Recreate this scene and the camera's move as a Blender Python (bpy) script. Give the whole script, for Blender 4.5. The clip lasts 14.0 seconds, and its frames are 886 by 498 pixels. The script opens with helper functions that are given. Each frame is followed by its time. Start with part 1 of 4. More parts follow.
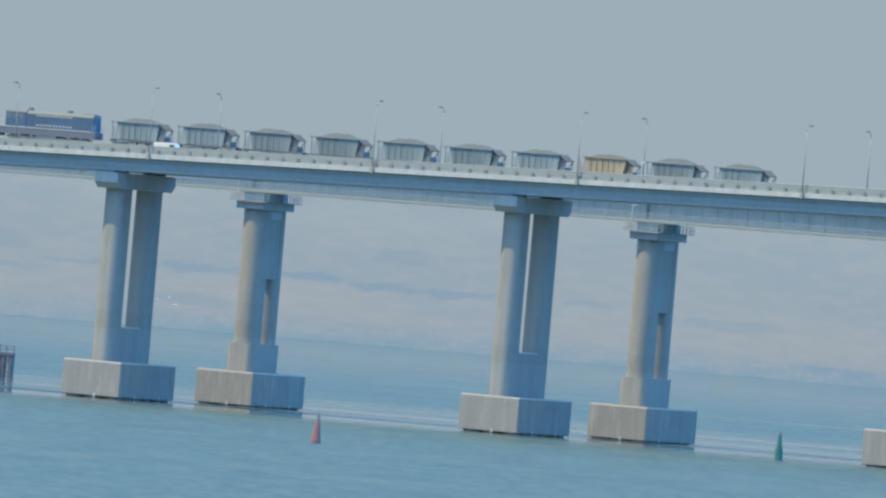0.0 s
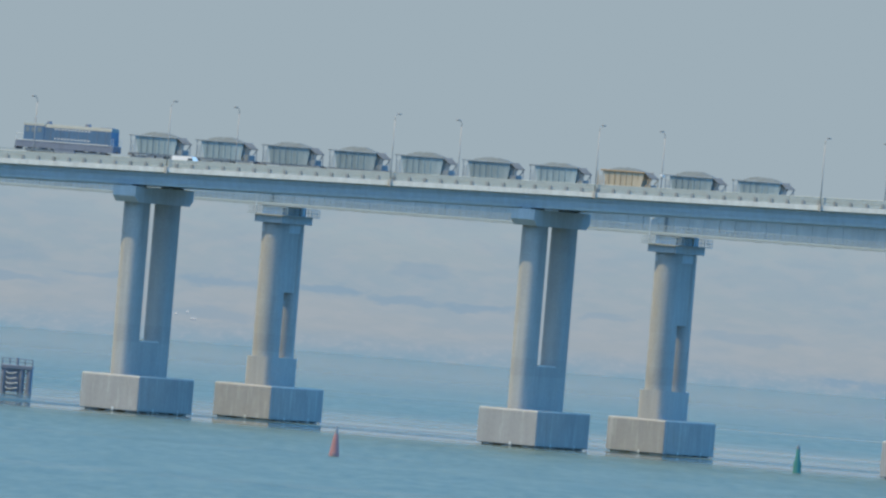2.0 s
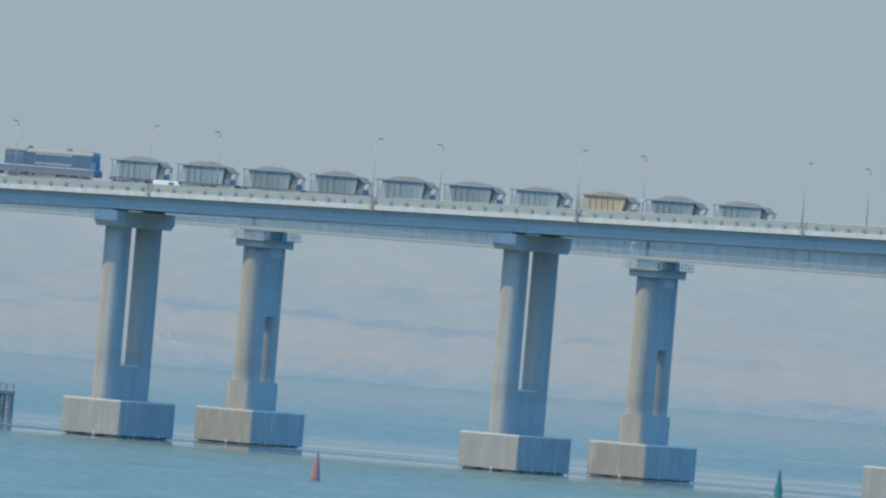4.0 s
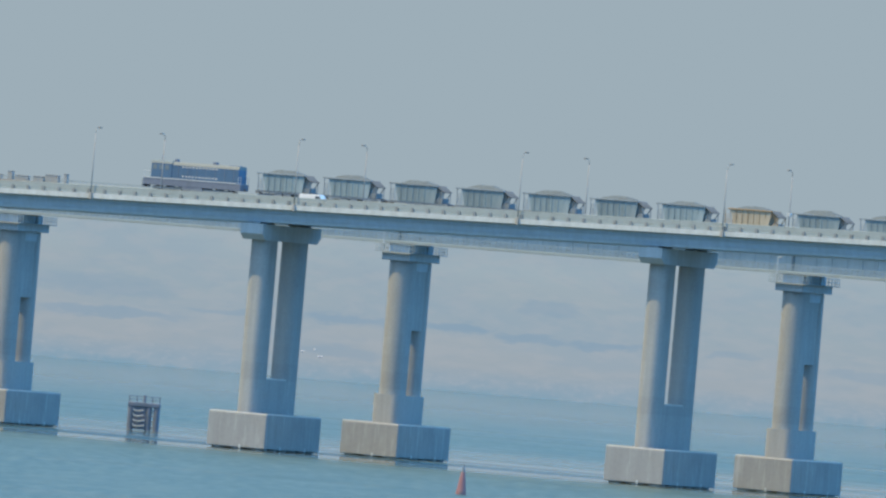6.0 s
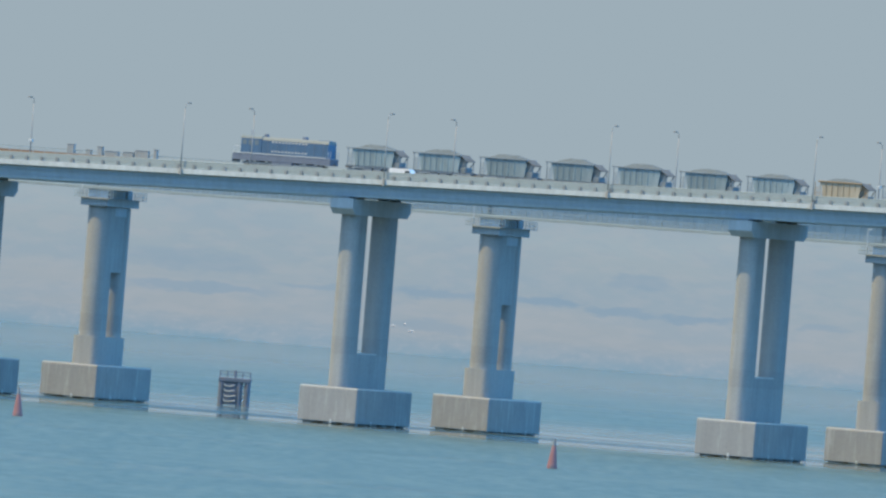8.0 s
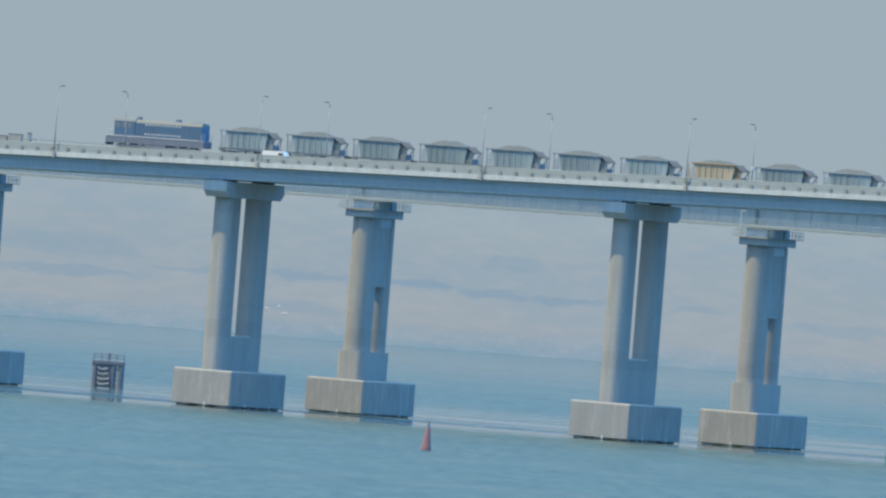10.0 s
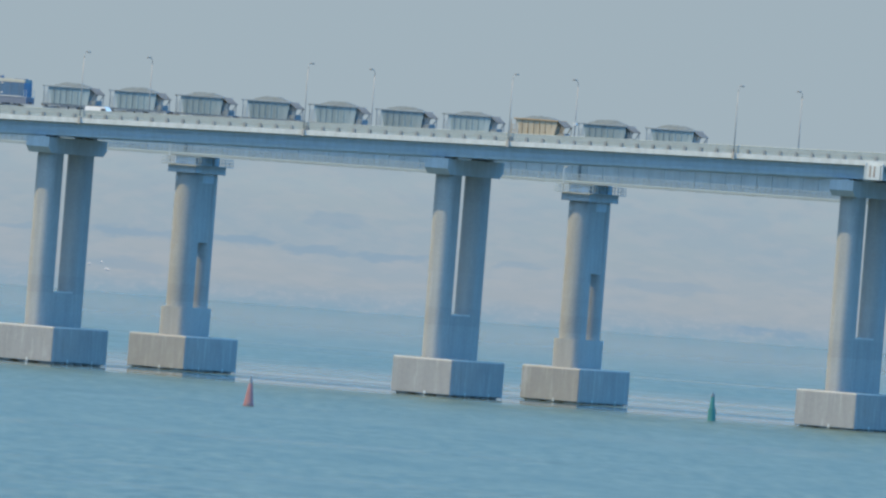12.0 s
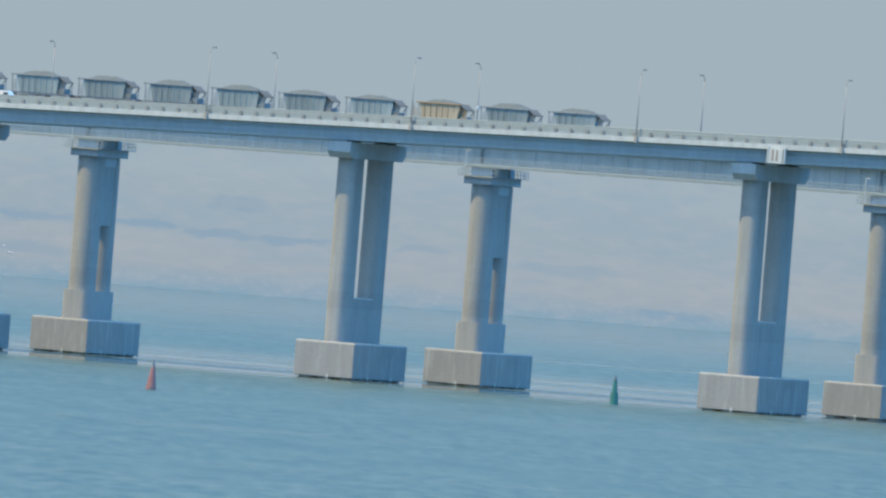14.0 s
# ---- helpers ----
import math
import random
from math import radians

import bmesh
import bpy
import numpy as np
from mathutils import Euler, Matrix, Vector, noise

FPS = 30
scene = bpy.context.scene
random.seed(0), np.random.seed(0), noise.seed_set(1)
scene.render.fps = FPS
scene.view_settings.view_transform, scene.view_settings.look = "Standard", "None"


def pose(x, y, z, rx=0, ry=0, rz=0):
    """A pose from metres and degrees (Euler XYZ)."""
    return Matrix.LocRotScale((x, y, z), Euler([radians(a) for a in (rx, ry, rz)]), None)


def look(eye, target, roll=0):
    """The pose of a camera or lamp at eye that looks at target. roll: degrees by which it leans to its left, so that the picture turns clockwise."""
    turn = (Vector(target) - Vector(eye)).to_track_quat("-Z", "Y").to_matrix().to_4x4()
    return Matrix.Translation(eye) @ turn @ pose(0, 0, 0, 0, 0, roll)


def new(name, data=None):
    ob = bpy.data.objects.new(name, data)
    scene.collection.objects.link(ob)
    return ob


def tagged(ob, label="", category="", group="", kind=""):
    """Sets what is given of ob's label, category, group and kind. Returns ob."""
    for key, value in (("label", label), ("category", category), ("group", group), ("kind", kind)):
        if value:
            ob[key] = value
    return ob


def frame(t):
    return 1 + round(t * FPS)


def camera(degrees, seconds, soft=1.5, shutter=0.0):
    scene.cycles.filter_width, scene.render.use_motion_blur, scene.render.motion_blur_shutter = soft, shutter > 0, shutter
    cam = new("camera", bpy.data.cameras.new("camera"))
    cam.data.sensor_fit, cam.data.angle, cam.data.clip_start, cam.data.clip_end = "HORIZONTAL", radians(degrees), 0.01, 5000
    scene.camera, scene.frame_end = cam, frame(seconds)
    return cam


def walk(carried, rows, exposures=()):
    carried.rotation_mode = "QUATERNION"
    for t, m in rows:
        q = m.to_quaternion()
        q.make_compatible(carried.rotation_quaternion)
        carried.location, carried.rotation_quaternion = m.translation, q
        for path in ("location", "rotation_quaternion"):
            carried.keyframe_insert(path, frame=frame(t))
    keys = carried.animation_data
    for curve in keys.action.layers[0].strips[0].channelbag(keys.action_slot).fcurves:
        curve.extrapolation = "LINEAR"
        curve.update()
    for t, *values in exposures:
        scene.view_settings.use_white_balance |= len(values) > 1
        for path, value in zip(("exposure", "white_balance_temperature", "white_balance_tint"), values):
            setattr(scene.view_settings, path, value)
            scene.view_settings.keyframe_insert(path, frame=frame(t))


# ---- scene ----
# ---- camera and walk ----
VIEW = radians(24.0)                       # the line of sight against the bridge's normal
EYE = Vector((1176.8, -2552.9, 28.7))
AHEAD = Vector((-math.sin(VIEW), math.cos(VIEW), 0))
ASIDE = Vector((math.cos(VIEW), math.sin(VIEW), 0))
UP = Vector((0, 0, 1))
FOCUS = 33404.0

cam = camera(2.689, 14.0, soft=2.4)
# seconds, aim to the side, aim up, roll in degrees
PATH = [
    (0, 116.3, -29.0, 4.85),
    (0.5, 94.2, -48.7, 4.71),
    (1, 91.3, -46.1, 4.69),
    (1.5, 91.7, -30.3, 4.75),
    (2, 82.3, -8.4, 4.77),
    (2.5, 78.1, 6.6, 4.75),
    (3, 91.9, 21.7, 4.75),
    (5.3, 91.5, 54.8, 4.90),
    (5.5, 33.7, 56.1, 4.93),
    (6, -148.0, 40.3, 4.88),
    (6.5, -265.1, 22.9, 4.82),
    (7, -315.4, 3.0, 4.68),
    (7.2, -323.7, -6.0, 4.66),
    (9.3, -191.7, -28.5, 4.57),
    (9.5, -158.0, -29.3, 4.57),
    (10, -77.5, -32.2, 4.51),
    (10.5, -3.1, -42.6, 4.62),
    (11, 86.9, -54.1, 4.54),
    (11.5, 160.3, -70.4, 4.46),
    (12, 241.8, -85.8, 4.53),
    (12.5, 343.1, -96.8, 4.65),
    (13, 405.3, -111.2, 4.54),
    (13.5, 437.1, -112.2, 4.65),
    (14, 416.1, -101.2, 4.53),
]


def aim(u, v, roll):
    return look(EYE, EYE + AHEAD * FOCUS + ASIDE * u + UP * v, roll)


walk(cam, [(t, aim(u, v, r)) for t, u, v, r in PATH],
     exposures=[(0.0, 0.5, 5400, 10), (11.0, 0.5, 5400, 10), (12.0, 0.5 + 0.06, 5400, 10), (13.0, 0.5 + 0.08, 5400, 10), (14.0, 0.5 + 0.08, 5400, 10)])

# ---- world and sun ----
SUN_AZ, SUN_EL = radians(45), radians(58)   # azimuth from the bridge's near normal towards its far end
SUN = Vector((-math.sin(SUN_AZ) * math.cos(SUN_EL), -math.cos(SUN_AZ) * math.cos(SUN_EL), math.sin(SUN_EL)))
world = bpy.data.worlds.new("sky")
scene.world = world
world.use_nodes = True
wn = world.node_tree
sky = wn.nodes.new("ShaderNodeTexSky")
sky.sky_type = "NISHITA"
sky.sun_disc = False
sky.sun_elevation = SUN_EL
sky.sun_rotation = math.atan2(SUN.x, SUN.y)
sky.air_density, sky.dust_density, sky.ozone_density = 1.4, 0.0, 2.0
# grey haze lies along the horizon and thins out upwards
wc = wn.nodes.new("ShaderNodeTexCoord")
ws = wn.nodes.new("ShaderNodeSeparateXYZ")
wn.links.new(wc.outputs["Generated"], ws.inputs[0])
wr = wn.nodes.new("ShaderNodeMapRange")
wr.interpolation_type = "SMOOTHSTEP"
wr.inputs["From Min"].default_value, wr.inputs["From Max"].default_value = 0.018, 0.03
wn.links.new(ws.outputs["Z"], wr.inputs["Value"])
wx = wn.nodes.new("ShaderNodeMix")
wx.data_type = "RGBA"
wx.inputs[6].default_value = (2.26, 2.45, 2.28, 1)
wn.links.new(wr.outputs[0], wx.inputs["Factor"])
wu = wn.nodes.new("ShaderNodeMix")     # scattered light evens out the upper sky
wu.data_type = "RGBA"
wu.inputs["Factor"].default_value = 0.95
# the sky is whiter round the sun and bluer away from it
wd = wn.nodes.new("ShaderNodeVectorMath")
wd.operation = "DOT_PRODUCT"
wd.inputs[1].default_value = SUN
wn.links.new(wc.outputs["Generated"], wd.inputs[0])
wa = wn.nodes.new("ShaderNodeMapRange")
wa.interpolation_type = "SMOOTHSTEP"
wa.inputs["From Min"].default_value, wa.inputs["From Max"].default_value = 0.05, 0.95
wn.links.new(wd.outputs["Value"], wa.inputs["Value"])
wh = wn.nodes.new("ShaderNodeMix")
wh.data_type = "RGBA"
wh.inputs[6].default_value = (2.05, 5.6, 9.5, 1)
wh.inputs[7].default_value = (3.9, 4.6, 4.95, 1)
wn.links.new(wa.outputs[0], wh.inputs["Factor"])
wn.links.new(wh.outputs[2], wu.inputs[7])
wn.links.new(sky.outputs[0], wu.inputs[6])
wn.links.new(wu.outputs[2], wx.inputs[7])
wn.nodes["Background"].inputs["Strength"].default_value = 0.12
wn.links.new(wx.outputs[2], wn.nodes["Background"].inputs["Color"])
lamp = bpy.data.lights.new("sun", "SUN")
lamp.energy, lamp.angle, lamp.color = 3.2, radians(0.6), (1.0, 0.67, 0.27)
sun = new("sun", lamp)
sun.matrix_world = look((0, -200, 300), Vector((0, -200, 300)) - SUN)


# ---- materials ----
def material(name, base, rough=0.7, metal=0.0, fine=8.0, coarse=0.5, vary=0.15, streak=0.0, bump=0.15, stain=None, piece=0.0, runs=0.0, lifts=0.0):
    m = bpy.data.materials.new(name)
    m.use_nodes = True
    n, l = m.node_tree.nodes, m.node_tree.links
    b = n["Principled BSDF"]
    b.inputs["Roughness"].default_value = rough
    b.inputs["Metallic"].default_value = metal
    at = n.new("ShaderNodeTexCoord")
    grains = []
    for scale, detail in ((fine, 6), (coarse, 4)):
        t = n.new("ShaderNodeTexNoise")
        t.inputs["Scale"].default_value = scale
        t.inputs["Detail"].default_value = detail
        l.new(at.outputs["Object"], t.inputs["Vector"])
        grains.append(t)
    mix = n.new("ShaderNodeMath")
    mix.operation = "ADD"
    l.new(grains[0].outputs["Fac"], mix.inputs[0])
    l.new(grains[1].outputs["Fac"], mix.inputs[1])
    span = n.new("ShaderNodeMapRange")
    span.inputs["From Min"].default_value, span.inputs["From Max"].default_value = 0.6, 1.4
    span.inputs["To Min"].default_value, span.inputs["To Max"].default_value = 1 - vary, 1 + vary
    l.new(mix.outputs[0], span.inputs["Value"])
    value = span.outputs[0]
    if streak:
        st = n.new("ShaderNodeTexNoise")
        sc = n.new("ShaderNodeMapping")
        sc.inputs["Scale"].default_value = (1.1, 1.1, 0.09)
        l.new(at.outputs["Object"], sc.inputs["Vector"])
        l.new(sc.outputs[0], st.inputs["Vector"])
        st.inputs["Scale"].default_value, st.inputs["Detail"].default_value = 1.0, 5
        sr = n.new("ShaderNodeMapRange")
        sr.inputs["From Min"].default_value, sr.inputs["From Max"].default_value = 0.35, 0.65
        sr.inputs["To Min"].default_value, sr.inputs["To Max"].default_value = 1 - streak, 1 + streak * 0.5
        l.new(st.outputs["Fac"], sr.inputs["Value"])
        mul = n.new("ShaderNodeMath")
        mul.operation = "MULTIPLY"
        l.new(value, mul.inputs[0])
        l.new(sr.outputs[0], mul.inputs[1])
        value = mul.outputs[0]
    if piece:
        info = n.new("ShaderNodeObjectInfo")
        pr = n.new("ShaderNodeMapRange")
        pr.inputs["To Min"].default_value, pr.inputs["To Max"].default_value = 1 - piece, 1 + piece
        l.new(info.outputs["Random"], pr.inputs["Value"])
        mul = n.new("ShaderNodeMath")
        mul.operation = "MULTIPLY"
        l.new(value, mul.inputs[0])
        l.new(pr.outputs[0], mul.inputs[1])
        value = mul.outputs[0]
    if lifts:       # each pour of concrete has its own tone
        lz = n.new("ShaderNodeSeparateXYZ")
        l.new(at.outputs["Object"], lz.inputs[0])
        lf = n.new("ShaderNodeMath")
        lf.operation = "DIVIDE"
        lf.inputs[1].default_value = 2.6
        l.new(lz.outputs["Z"], lf.inputs[0])
        fl = n.new("ShaderNodeMath")
        fl.operation = "FLOOR"
        l.new(lf.outputs[0], fl.inputs[0])
        wh_ = n.new("ShaderNodeTexWhiteNoise")
        wh_.noise_dimensions = "1D"
        l.new(fl.outputs[0], wh_.inputs["W"])
        lr = n.new("ShaderNodeMapRange")
        lr.inputs["To Min"].default_value, lr.inputs["To Max"].default_value = 1 - lifts, 1 + lifts
        l.new(wh_.outputs["Value"], lr.inputs["Value"])
        mul = n.new("ShaderNodeMath")
        mul.operation = "MULTIPLY"
        l.new(value, mul.inputs[0])
        l.new(lr.outputs[0], mul.inputs[1])
        value = mul.outputs[0]
    if runs:        # pale lime runs down the face, broken along their length, different on each thing
        who = n.new("ShaderNodeObjectInfo")
        jump = n.new("ShaderNodeVectorMath")
        jump.operation = "MULTIPLY_ADD"
        l.new(who.outputs["Random"], jump.inputs[0])
        jump.inputs[1].default_value = (40, 40, 9)
        l.new(at.outputs["Object"], jump.inputs[2])
        rm = n.new("ShaderNodeMapping")
        rm.inputs["Scale"].default_value = (1.5, 1.5, 0.16)
        l.new(jump.outputs[0], rm.inputs["Vector"])
        rn = n.new("ShaderNodeTexNoise")
        rn.inputs["Scale"].default_value, rn.inputs["Detail"].default_value, rn.inputs["Roughness"].default_value = 1.0, 4, 0.62
        l.new(rm.outputs[0], rn.inputs["Vector"])
        rg = n.new("ShaderNodeMapRange")
        rg.inputs["From Min"].default_value, rg.inputs["From Max"].default_value = 0.54, 0.72
        rg.inputs["To Min"].default_value, rg.inputs["To Max"].default_value = 1.0, 1 + runs
        l.new(rn.outputs["Fac"], rg.inputs["Value"])
        mul = n.new("ShaderNodeMath")
        mul.operation = "MULTIPLY"
        l.new(value, mul.inputs[0])
        l.new(rg.outputs[0], mul.inputs[1])
        value = mul.outputs[0]
    col = n.new("ShaderNodeVectorMath")
    col.operation = "SCALE"
    l.new(value, col.inputs["Scale"])
    if stain:
        sm = n.new("ShaderNodeMix")
        sm.data_type = "RGBA"
        sf = n.new("ShaderNodeMapRange")
        sf.inputs["From Min"].default_value, sf.inputs["From Max"].default_value = 0.52, 0.68
        l.new(grains[1].outputs["Fac"], sf.inputs["Value"])
        l.new(sf.outputs[0], sm.inputs["Factor"])
        sm.inputs[6].default_value = (*base, 1)
        sm.inputs[7].default_value = (*stain, 1)
        l.new(sm.outputs[2], col.inputs[0])
    else:
        col.inputs[0].default_value = base
    l.new(col.outputs[0], b.inputs["Base Color"])
    bp = n.new("ShaderNodeBump")
    bp.inputs["Strength"].default_value, bp.inputs["Distance"].default_value = bump, 0.02
    l.new(grains[0].outputs["Fac"], bp.inputs["Height"])
    l.new(bp.outputs[0], b.inputs["Normal"])
    return m


CONCRETE = material("weathered_concrete", (0.335, 0.355, 0.362), 0.9, fine=3.0, coarse=0.25, vary=0.12, streak=0.07, stain=(0.33, 0.345, 0.345), lifts=0.05, runs=0.14)
CAP_CONCRETE = material("cap_concrete", (0.315, 0.325, 0.328), 0.9, fine=2.0, coarse=0.22, vary=0.09, streak=0.08, stain=(0.305, 0.31, 0.305), runs=0.34)
# dark colour for the cap tops, to keep bounced sunlight off the legs
BOUNCE_CUT = material("bounce_cut_top", (0.15, 0.15, 0.14), 0.95, fine=2, coarse=0.3, vary=0.3)
# concrete made paler and bluer to lift the shade under the decks
SHADE_LIFT_CONCRETE = material("shade_lift_concrete", (0.41, 0.465, 0.51), 0.9, fine=3, coarse=0.3, vary=0.1, streak=0.1)
# bright tone that paints sunlight onto the upper edges of the piers
SUNLIT_TOP = material("sunlit_top_concrete", (0.64, 0.63, 0.60), 0.9, fine=3, coarse=0.4, vary=0.14)
EDGE_CONCRETE = material("pale_edge_concrete", (0.54, 0.58, 0.59), 0.85, fine=3, coarse=0.35, vary=0.10, streak=0.10)
STEEL_BLUE = material("painted_girder_steel", (0.41, 0.52, 0.635), 0.55, fine=2, coarse=0.12, vary=0.08, streak=0.06)
RAIL_STEEL = material("pale_grey_girder_paint", (0.49, 0.555, 0.59), 0.6, fine=2, coarse=0.2, vary=0.08, streak=0.08)
GALV = material("galvanised_steel", (0.31, 0.365, 0.385), 0.6, 0.15, fine=6, coarse=0.8, vary=0.1)
WALKWAY = material("pale_walkway_zinc", (0.42, 0.49, 0.505), 0.65, 0.1, fine=5, coarse=0.6, vary=0.12)
DARK_STEEL = material("dark_steel", (0.27, 0.29, 0.30), 0.65, 0.2, fine=6, coarse=0.8, vary=0.2, piece=0.1)
POLE = material("lamp_pole_zinc", (0.36, 0.35, 0.33), 0.7, 0.1, fine=6, coarse=0.6, vary=0.1)
LAMP_GREY = material("lamp_head_grey", (0.20, 0.18, 0.16), 0.5, 0.2)
ASPHALT = material("asphalt", (0.055, 0.055, 0.056), 0.9, fine=12, coarse=0.3, vary=0.2)
# dark paint lightened in its base colour to stand for distance haze
WAGON_DARK = material("haze_lifted_dark_paint", (0.235, 0.275, 0.305), 0.75, fine=4, coarse=0.5, vary=0.18, piece=0.12)
BALLAST = material("ballast", (0.36, 0.34, 0.31), 0.95, fine=5, coarse=0.7, vary=0.25, bump=0.6)
RUST = material("rail_rust", (0.22, 0.14, 0.09), 0.7, 0.4, fine=5, coarse=1, vary=0.2)


# ---- building helpers ----
def part(name, bm, mat, parent, label="", smooth=False):
    me = bpy.data.meshes.new(name)
    bmesh.ops.recalc_face_normals(bm, faces=bm.faces)
    if smooth:
        for fc in bm.faces:
            fc.smooth = True
    bm.to_mesh(me)
    bm.free()
    me.materials.append(mat)
    ob = new(name, me)
    ob.parent = parent
    if label:
        tagged(ob, label)
    return ob


def twin(ob, m, parent=None):
    o = ob.copy()
    scene.collection.objects.link(o)
    o.parent = parent or ob.parent
    o.matrix_basis = m
    return o


def base(name, m, label, category, group="", kind=""):
    ob = new(name)
    ob.matrix_basis = m
    return tagged(ob, label, category, group, kind)


def block(bm, x0, x1, y0, y1, z0, z1, bev=0.0, shear=0.0):
    """A bevelled box; shear: rise per metre of x."""
    g = bmesh.ops.create_cube(bm, size=1)["verts"]
    for v in g:
        v.co = Vector((x0 + (v.co.x + 0.5) * (x1 - x0), y0 + (v.co.y + 0.5) * (y1 - y0), z0 + (v.co.z + 0.5) * (z1 - z0)))
    if bev:
        eds = {e for v in g for e in v.link_edges}
        r = bmesh.ops.bevel(bm, geom=list(eds), offset=bev, segments=2, affect="EDGES", profile=0.5)
        g = list({v for v in r["verts"]} | {v for v in g if v.is_valid})
    if shear:
        for v in g:
            v.co.z += v.co.x * shear
    return g


def prism(bm, ring, z0, z1, taper=1.0):
    """A closed upright body over a ring of (x, y)."""
    lo = [bm.verts.new((x, y, z0)) for x, y in ring]
    hi = [bm.verts.new((x * taper, y * taper, z1)) for x, y in ring]
    k = len(ring)
    for i in range(k):
        bm.faces.new((lo[i], lo[(i + 1) % k], hi[(i + 1) % k], hi[i]))
    bm.faces.new(hi)
    bm.faces.new(lo[::-1])


def rounded(w, l, r, seg=6):
    ring = []
    for cx, cy, a0 in ((w / 2 - r, l / 2 - r, 0), (-w / 2 + r, l / 2 - r, 90), (-w / 2 + r, -l / 2 + r, 180), (w / 2 - r, -l / 2 + r, 270)):
        for i in range(seg + 1):
            a = radians(a0 + 90 * i / seg)
            ring.append((cx + r * math.cos(a), cy + r * math.sin(a)))
    return ring


def disc(r, seg=24):
    return [(r * math.cos(2 * math.pi * i / seg), r * math.sin(2 * math.pi * i / seg)) for i in range(seg)]


def tube(bm, pts, r, seg=8, r2=None):
    """A round bar along points, tapering from r to r2."""
    r2 = r if r2 is None else r2
    rings = []
    for i, p in enumerate(pts):
        p = Vector(p)
        d = (Vector(pts[min(i + 1, len(pts) - 1)]) - Vector(pts[max(i - 1, 0)])).normalized()
        side = d.cross(Vector((0, 1, 0.001)) if abs(d.y) < 0.9 else Vector((1, 0, 0))).normalized()
        other = d.cross(side)
        q = r + (r2 - r) * i / max(len(pts) - 1, 1)
        rings.append([bm.verts.new(p + side * q * math.cos(2 * math.pi * k / seg) + other * q * math.sin(2 * math.pi * k / seg)) for k in range(seg)])
    for a, b in zip(rings, rings[1:]):
        for k in range(seg):
            bm.faces.new((a[k], a[(k + 1) % seg], b[(k + 1) % seg], b[k]))
    bm.faces.new(rings[0][::-1])
    bm.faces.new(rings[-1])


def profile_x(bm, ring, x0, x1, slope=0.0):
    """A body of constant (y, z) section along x, rising by slope."""
    a = [bm.verts.new((x0, y, z + slope * x0)) for y, z in ring]
    b = [bm.verts.new((x1, y, z + slope * x1)) for y, z in ring]
    k = len(ring)
    for i in range(k):
        bm.faces.new((a[i], a[(i + 1) % k], b[(i + 1) % k], b[i]))
    bm.faces.new(b)
    bm.faces.new(a[::-1])


def fresh():
    return bmesh.new()


# ---- levels ----
ROAD_GRADE, RAIL_GRADE = 0.0216, 0.006
PIER_X = [-195.0, -130.0, -65.3, 0.0, 64.65, 129.1, 193.5, 258.0]
RAIL_X = [-196.0, -131.0, -65.9, -0.2, 64.6, 129.2, 194.0, 258.5]
RAIL_Y = 48.0


def road_z(x):
    return 36.46 + ROAD_GRADE * x      # top of the edge beam


def girder_z(x):
    return 32.72 + RAIL_GRADE * x      # underside of the railway girder


def rail_z(x):
    return 37.5 + RAIL_GRADE * x      # railhead


